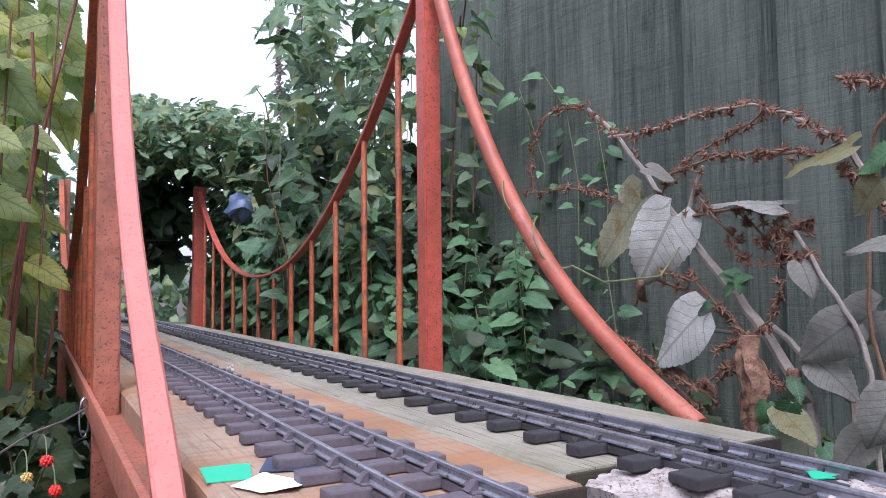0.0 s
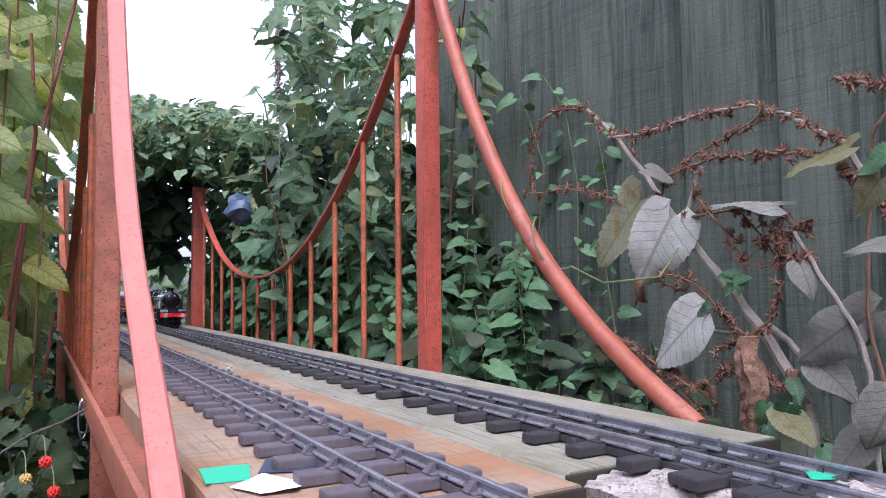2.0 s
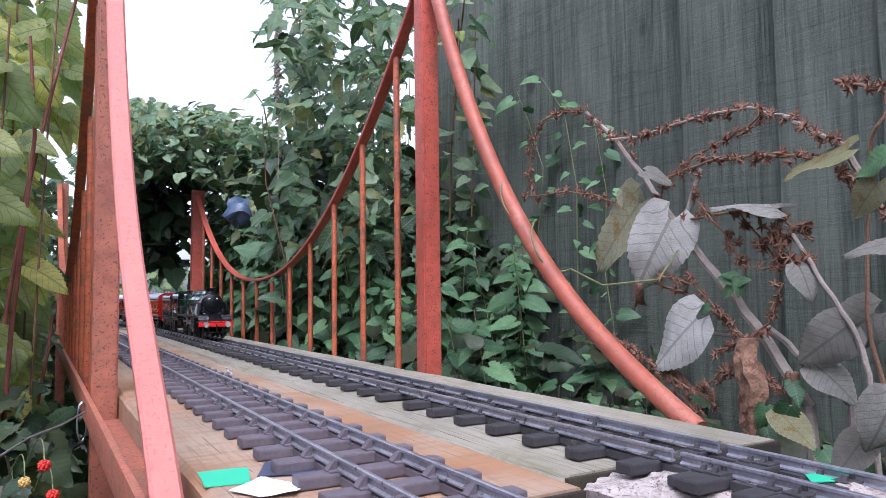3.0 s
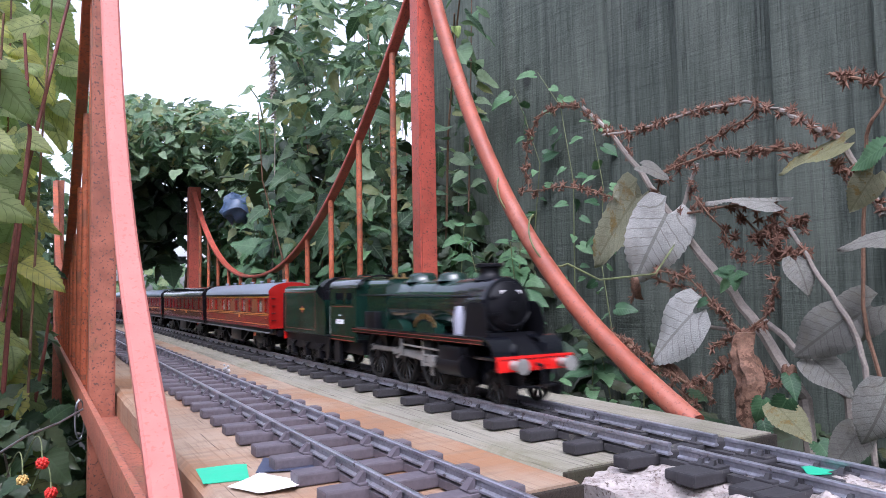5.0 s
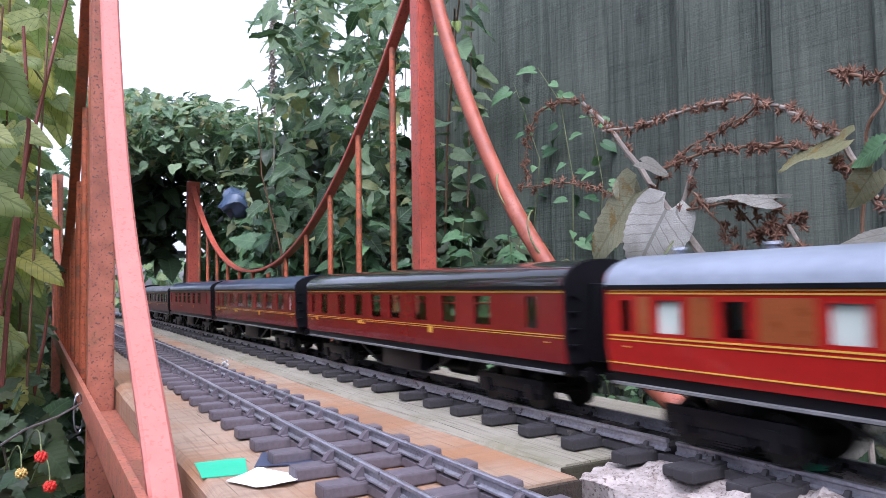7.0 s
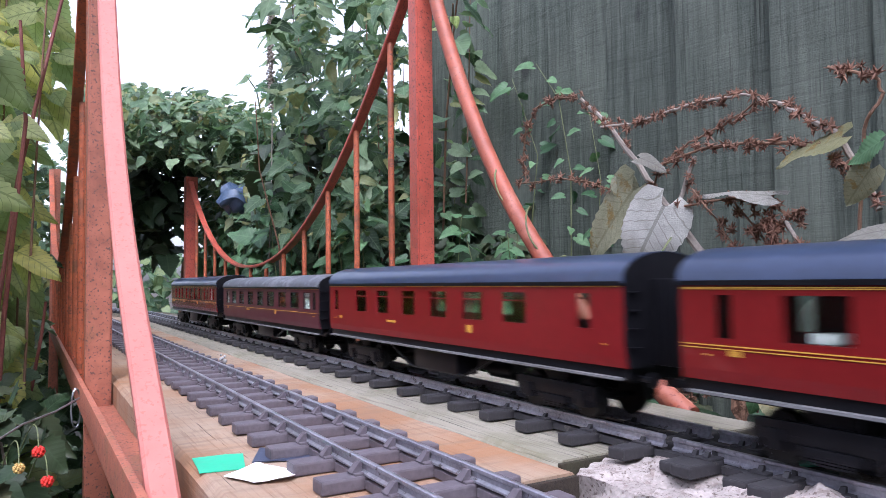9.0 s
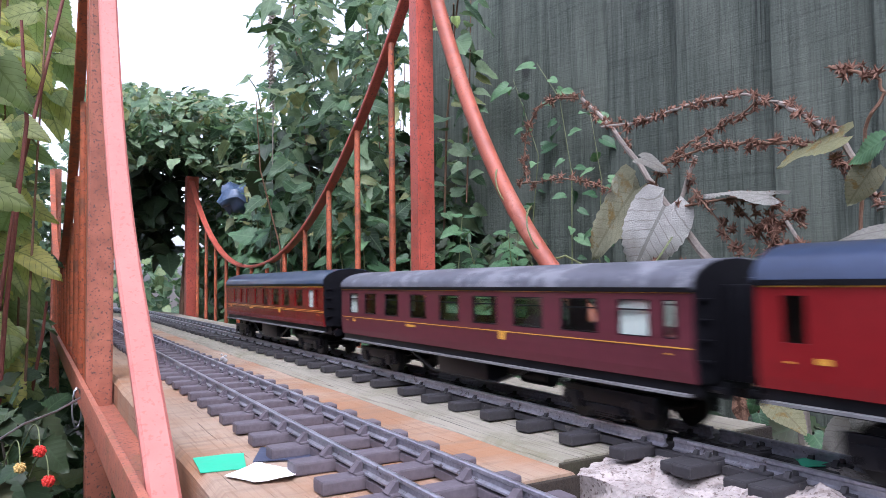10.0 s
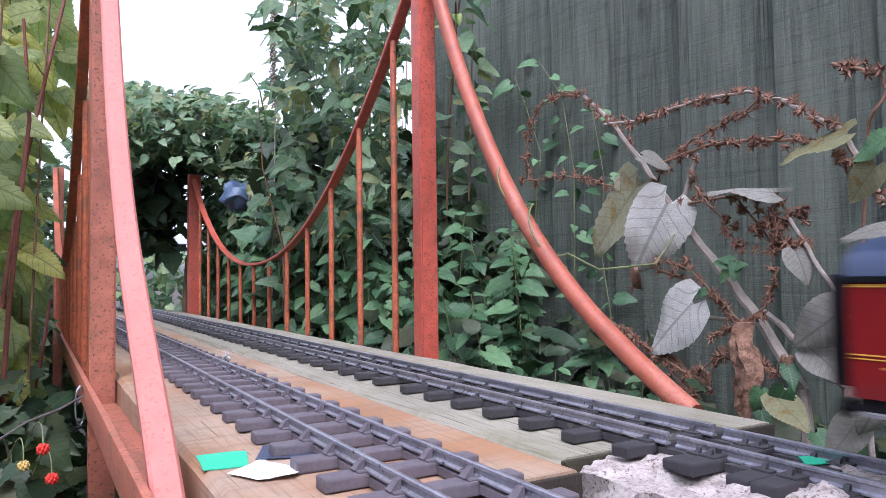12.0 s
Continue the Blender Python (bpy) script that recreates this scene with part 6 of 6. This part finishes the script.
def stone(name, label, x0, x1, y0, y1, z0, z1, seed, rough=0.006, material=None):
    bm = bmesh.new()
    bmesh.ops.create_cube(bm, size=1.0)
    bmesh.ops.subdivide_edges(bm, edges=bm.edges, cuts=52, use_grid_fill=True)
    for v in bm.verts:
        c = v.co.copy()
        d = c.normalized() * 0.62
        c = c.lerp(d, 0.28)
        p = Vector(((x0 + x1) / 2 + c.x * (x1 - x0), (y0 + y1) / 2 + c.y * (y1 - y0), (z0 + z1) / 2 + c.z * (z1 - z0)))
        q = p * 45 + Vector((seed, 0, 0))
        k = noise.noise(q) + 0.6 * noise.noise(q * 2.3) + 0.35 * noise.noise(q * 4.3)
        v.co = p + c.normalized() * rough * k
    return solid(name, bm, material or ROCK, label, "stone")


def berry(name, label, c, r, material):
    bm = bmesh.new()
    rng = random.Random(int(c[1] * 1e4))
    for k in range(26):
        a, e = 2.4 * k, math.asin(-0.9 + 1.8 * k / 25)
        w = Vector((math.cos(a) * math.cos(e), math.sin(a) * math.cos(e), math.sin(e)))
        bmesh.ops.create_icosphere(bm, subdivisions=1, radius=r * 0.34, matrix=Matrix.Translation(Vector(c) + w * r * 0.75))
    host = thing(name, label, "berry", group="raspberries")
    part("fruit", bm, material, host)
    bm = bmesh.new()
    tube(bm, [Vector(c) + Vector((-0.010 * u * u, 0.06 * u, r * 0.8 + 0.014 * math.sin(2.6 * u) - 0.02 * u * u)) for u in (i / 10 for i in range(11))], 0.0004, 6)
    part("stalk", bm, STEM_GREEN, host)


def small_things():
    z = DECK_Z + 0.0004
    scrap("card_scrap", "torn dark navy card under the white scrap", [(0.098, 0.362), (0.132, 0.347), (0.127, 0.372), (0.1105, 0.392)], z + 0.0002, NAVY_CARD, 0.001)
    scrap("card_scrap", "small bright green card lying on the deck", [(0.0735, 0.386), (0.0985, 0.381), (0.092, 0.352), (0.0712, 0.356)], z, GREEN_CARD)
    scrap("paper_scrap", "crumpled white paper lying on the deck", [(0.079, 0.340), (0.088, 0.322), (0.104, 0.318), (0.112, 0.330), (0.103, 0.347), (0.098, 0.356)], z + 0.0012, WHITE, 0.004)
    scrap("card_scrap", "bright green card lying across the sleepers", [(0.2945, 0.193), (0.3045, 0.203), (0.3095, 0.201), (0.3095, 0.186)], -0.0056, GREEN_CARD, 0.0)
    stone("pumice_block", "rough pale pinkish stone block under the track end", 0.230, 0.345, 0.02, 0.283, -0.16, -0.0125, 3.0, 0.0065)
    stone("pumice_block", "rough pale stone block under the near track", 0.075, 0.205, -0.05, 0.262, -0.16, -0.0150, 9.0, 0.0045)
    # supports down to the soil
    for x0, x1 in ((0.21, 0.35), (0.07, 0.205)):
        bm = bmesh.new()
        box(bm, x0, x1, -0.08, 0.25, -0.56, -0.145, 0.006)
        solid("stone_pier", bm, ROCK, "rough pale block pier under the track", "stone pier")
    bm = bmesh.new()
    n = 22
    rings = []
    for i in range(13):
        u = i / 12
        r = 0.062 * math.sin(math.pi * (0.06 + 0.88 * u)) ** 0.6
        rings.append([(0.450 + 0.7 * r * (1 + 0.38 * noise.noise(Vector((math.cos(a) * 2.6, math.sin(a) * 2.6, u * 5)))) * math.cos(a), 1.82 + 0.7 * r * math.sin(a), 0.262 + 0.066 * u + 0.022 * noise.noise(Vector((a, u * 3, 2)))) for a in (2 * math.pi * k / n for k in range(n))])
    loft(bm, rings)
    solid("plastic_bag", bm, BLUE_BAG, "crumpled blue plastic bag caught in the brambles", "bag")
    bm = bmesh.new()
    for i in range(5):
        bmesh.ops.create_icosphere(bm, subdivisions=2, radius=0.0024 - 0.0003 * i, matrix=Matrix.Translation((0.1775 + 0.0022 * math.cos(2.1 * i), 0.771 + 0.003 * math.sin(2.1 * i), -0.0035 + 0.0016 * i)))
    solid("glue_blob", bm, GLUE, "small hardened white blob stuck on the rail", "glue blob")
    berry("raspberry", "ripe red raspberry hanging on its stalk", (0.0056, 0.50, -0.0225), 0.0038, BERRY)
    berry("raspberry", "ripe red raspberry hanging on its stalk", (0.0105, 0.50, -0.041), 0.0038, BERRY)
    berry("raspberry", "pale unripe raspberry hanging on its stalk", (-0.0046, 0.50, -0.031), 0.0034, BERRY_PALE)
    bm = bmesh.new()
    tube(bm, [(0.042, 0.735, -0.024), (0.020, 0.70, -0.030), (-0.004, 0.65, -0.030), (-0.034, 0.56, -0.034), (-0.10, 0.45, -0.04)], 0.0009, 6)
    tube(bm, [(0.0375 + 0.004 * math.cos(a), 0.735 + 0.004 * math.sin(a * 1.3), -0.034 + 0.018 * math.sin(a)) for a in (6.3 * 2 * i / 30 for i in range(31))], 0.0007, 5)
    solid("tie_wire", bm, WIRE, "grey wire twisted round the girder", "wire")
    # bare red-brown canes and dry twigs among the leaves
    rng = random.Random(77)
    for pts in ([(-0.08, 0.95, -0.52), (-0.035, 0.92, 0.02), (-0.0135, 0.90, 0.195), (0.018, 0.90, 0.36), (0.040, 0.90, 0.47), (0.052, 0.92, 0.60)], [(-0.05, 0.85, -0.52), (-0.022, 0.82, 0.05), (-0.006, 0.80, 0.24), (-0.012, 0.80, 0.34)], [(0.0, 1.0, -0.52), (-0.006, 0.98, -0.1), (0.012, 0.96, 0.02), (0.016, 0.96, 0.06)]):
        bm = bmesh.new()
        tube(bm, pts, [0.0027 - 0.0012 * i / (len(pts) - 1) for i in range(len(pts))], 8)
        solid("bare_cane", bm, STEM_RED, "bare red-brown raspberry cane", "cane", "bare canes")
    for _ in range(16):
        y = rng.uniform(0.6, 0.95)
        a = Vector((y * rng.uniform(-0.11, 0.0), y, -0.5))
        b = a + Vector((rng.uniform(-0.08, 0.06), rng.uniform(-0.1, 0.1), rng.uniform(0.25, 0.48)))
        if b.x > 0.02:
            b.x = 0.0
        bm = bmesh.new()
        tube(bm, [a, a.lerp(b, 0.5) + Vector((rng.gauss(0, 0.02), rng.gauss(0, 0.02), 0)), b], [0.002, 0.0016, 0.0009], 6)
        solid("dry_twig", bm, STEM_GREY, "thin dry grey twig in the undergrowth", "twig", "dry twigs")
    host = thing("dry_seed_spike", "grey dried seed spike standing against the sky", "dried plant")
    bm = bmesh.new()
    tube(bm, [(0.446 + 0.004 * math.sin(i), 1.50, -0.52 + 0.120 * i) for i in range(11)], [0.0024 - 0.0014 * i / 10 for i in range(11)], 6)
    part("stem", bm, STEM_GREY, host)
    bm = bmesh.new()
    for i in range(150):
        a, h = 2.4 * i, 0.46 + 0.22 * i / 150
        bmesh.ops.create_icosphere(bm, subdivisions=1, radius=rng.uniform(0.0022, 0.0042), matrix=Matrix.Translation((0.446 + rng.uniform(0.002, 0.008) * math.cos(a), 1.50 + 0.006 * math.sin(a), h)))
    tagged(part("seed_head", bm, STEM_GREY, host), kind="stuff")
    bm = bmesh.new()
    tube(bm, [(0.405, 2.32, -0.53), (0.412, 2.34, 0.02), (0.425, 2.36, 0.16)], [0.011, 0.010, 0.009], 9)
    solid("garden_stake", bm, STEM_BROWN, "dark weathered wooden stake beside the far tower", "stake")
    bm = bmesh.new()
    pts = [(0.409 + 0.011 * math.cos(a), 0.60 - 0.10 * a / 12.6, 0.195 - 0.095 * a / 12.6 + 0.011 * math.sin(a)) for a in (12.6 * i / 60 for i in range(61))]
    tube(bm, pts + [(0.44, 0.48, 0.085), (0.50, 0.47, 0.09), (0.56, 0.50, 0.12)], 0.0009, 6)
    solid("tendril", bm, STEM_GREEN, "pale green tendril wound round the red tube", "tendril")

# ---- motion ----
def head_at(t):
    """Where the train's leading end is along the track: it runs at about half a metre a second and slows a little."""
    return float(np.interp(t, (0.0, 5.0, 6.5, 9.5, 12.0), (2.868, 0.3831, -0.378, -1.848, -3.056)))


def train_pose(t, back, length):
    s = head_at(t) + back
    a, _ = track_point(TRACK_RIGHT, s + length * 0.17)
    b, _ = track_point(TRACK_RIGHT, s + length * 0.83)
    way = (a - b).normalized()
    front = a + way * length * 0.17
    return pose(front.x, front.y, 0, 0, 0, math.degrees(math.atan2(way.y, way.x)))


def motions():
    for ob, back, length in TRAIN:
        walk(ob, [(0.5 * i, train_pose(0.5 * i, back, length)) for i in range(25)])
    for wheel, x, r in TURNING:
        walk(wheel, turn_rows(x, r))
    for bar, s, kind in RODS:
        walk(bar, rod_rows(s, kind))


TRAIN = []


def build_train():
    plan = [
        ("model_coach", "bright crimson lined model coach with mustard panels and grey roof", 0.381, CRIMSON, ROOF_GREY, CRIMSON,
         [(0.022, 0.045, "glass"), (0.086, 0.131, "white"), (0.224, 0.259, "glass"), (0.315, 0.359, "white"), (0.415, 0.458, "glass"), (0.556, 0.599, "white"), (0.644, 0.686, "white"), (0.777, 0.815, "glass"), (0.872, 0.913, "white"), (0.955, 0.978, "glass")], "panel", 0.522),
        ("model_coach", "dark maroon model coach with black roof and gold lining", 0.436, MAROON, BLACK_GLOSS, BLACK,
         [(0.055, 0.085, "glass"), (0.172, 0.220, "vent"), (0.274, 0.322, "vent"), (0.374, 0.422, "vent"), (0.478, 0.526, "vent"), (0.564, 0.612, "vent"), (0.656, 0.704, "vent"), (0.748, 0.796, "vent"), (0.860, 0.905, "vent"), (0.945, 0.970, "glass")], "dark", 0.939),
        ("model_coach", "maroon model dining coach with blue black roof and white tables", 0.415, MAROON, ROOF_BLUE, BLACK,
         [(0.035, 0.060, "white")] + evenly(0.08, 0.90, 7, 0.070, ["table"]) + [(0.932, 0.955, "glass")], "dark", 1.418),
        ("model_coach", "red model coach with dark blue roof and large windows", 0.410, RED_SATIN, ROOF_BLUE, BLACK,
         [(0.060, 0.090, "glass"), (0.200, 0.265, "vent"), (0.318, 0.384, "vent"), (0.435, 0.498, "vent"), (0.554, 0.614, "vent"), (0.671, 0.731, "vent"), (0.780, 0.842, "vent"), (0.945, 0.974, "glass")], "plain", 1.870),
        ("model_coach", "faded maroon model coach with lilac grey roof", 0.424, MAUVE, ROOF_MAUVE, BLACK,
         [(0.023, 0.042, "glass"), (0.063, 0.114, "white"), (0.150, 0.221, "vent"), (0.262, 0.330, "vent"), (0.374, 0.442, "vent"), (0.486, 0.550, "vent"), (0.600, 0.662, "vent"), (0.712, 0.772, "vent"), (0.815, 0.872, "vent"), (0.909, 0.953, "white")], "mk", 2.313),
        ("model_coach", "glossy maroon model brake coach with dark blue roof at the tail", 0.421, MAROON, ROOF_BLUE, BLACK,
         [(0.038, 0.060, "glass"), (0.071, 0.114, "white"), (0.153, 0.221, "vent"), (0.267, 0.333, "vent"), (0.364, 0.432, "vent"), (0.472, 0.535, "vent"), (0.589, 0.622, "glass"), (0.695, 0.727, "glass"), (0.767, 0.801, "glass"), (0.856, 0.890, "glass")], "dark", 2.788),
    ]
    for name, label, length, paint, roof, end, wins, style, back in plan:
        TRAIN.append((coach(name, label, length, paint, roof, end, wins, style, {"mk": LOW, "panel": PANELLED}.get(style, TALL)), back, length))


ground()
fence()
deck()
tracks()
side_frame(SIDE_LEFT, "suspension_frame", "red painted suspension bridge side beside raspberry canes", 0.0150)
side_frame(SIDE_RIGHT, "suspension_frame", "red painted suspension bridge side before nettles", 0.019)
TRAIN.append((locomotive(), 0.0, 0.303))
TRAIN.append((tender(), 0.317, 0.141))
build_train()
small_things()
plants()
motions()
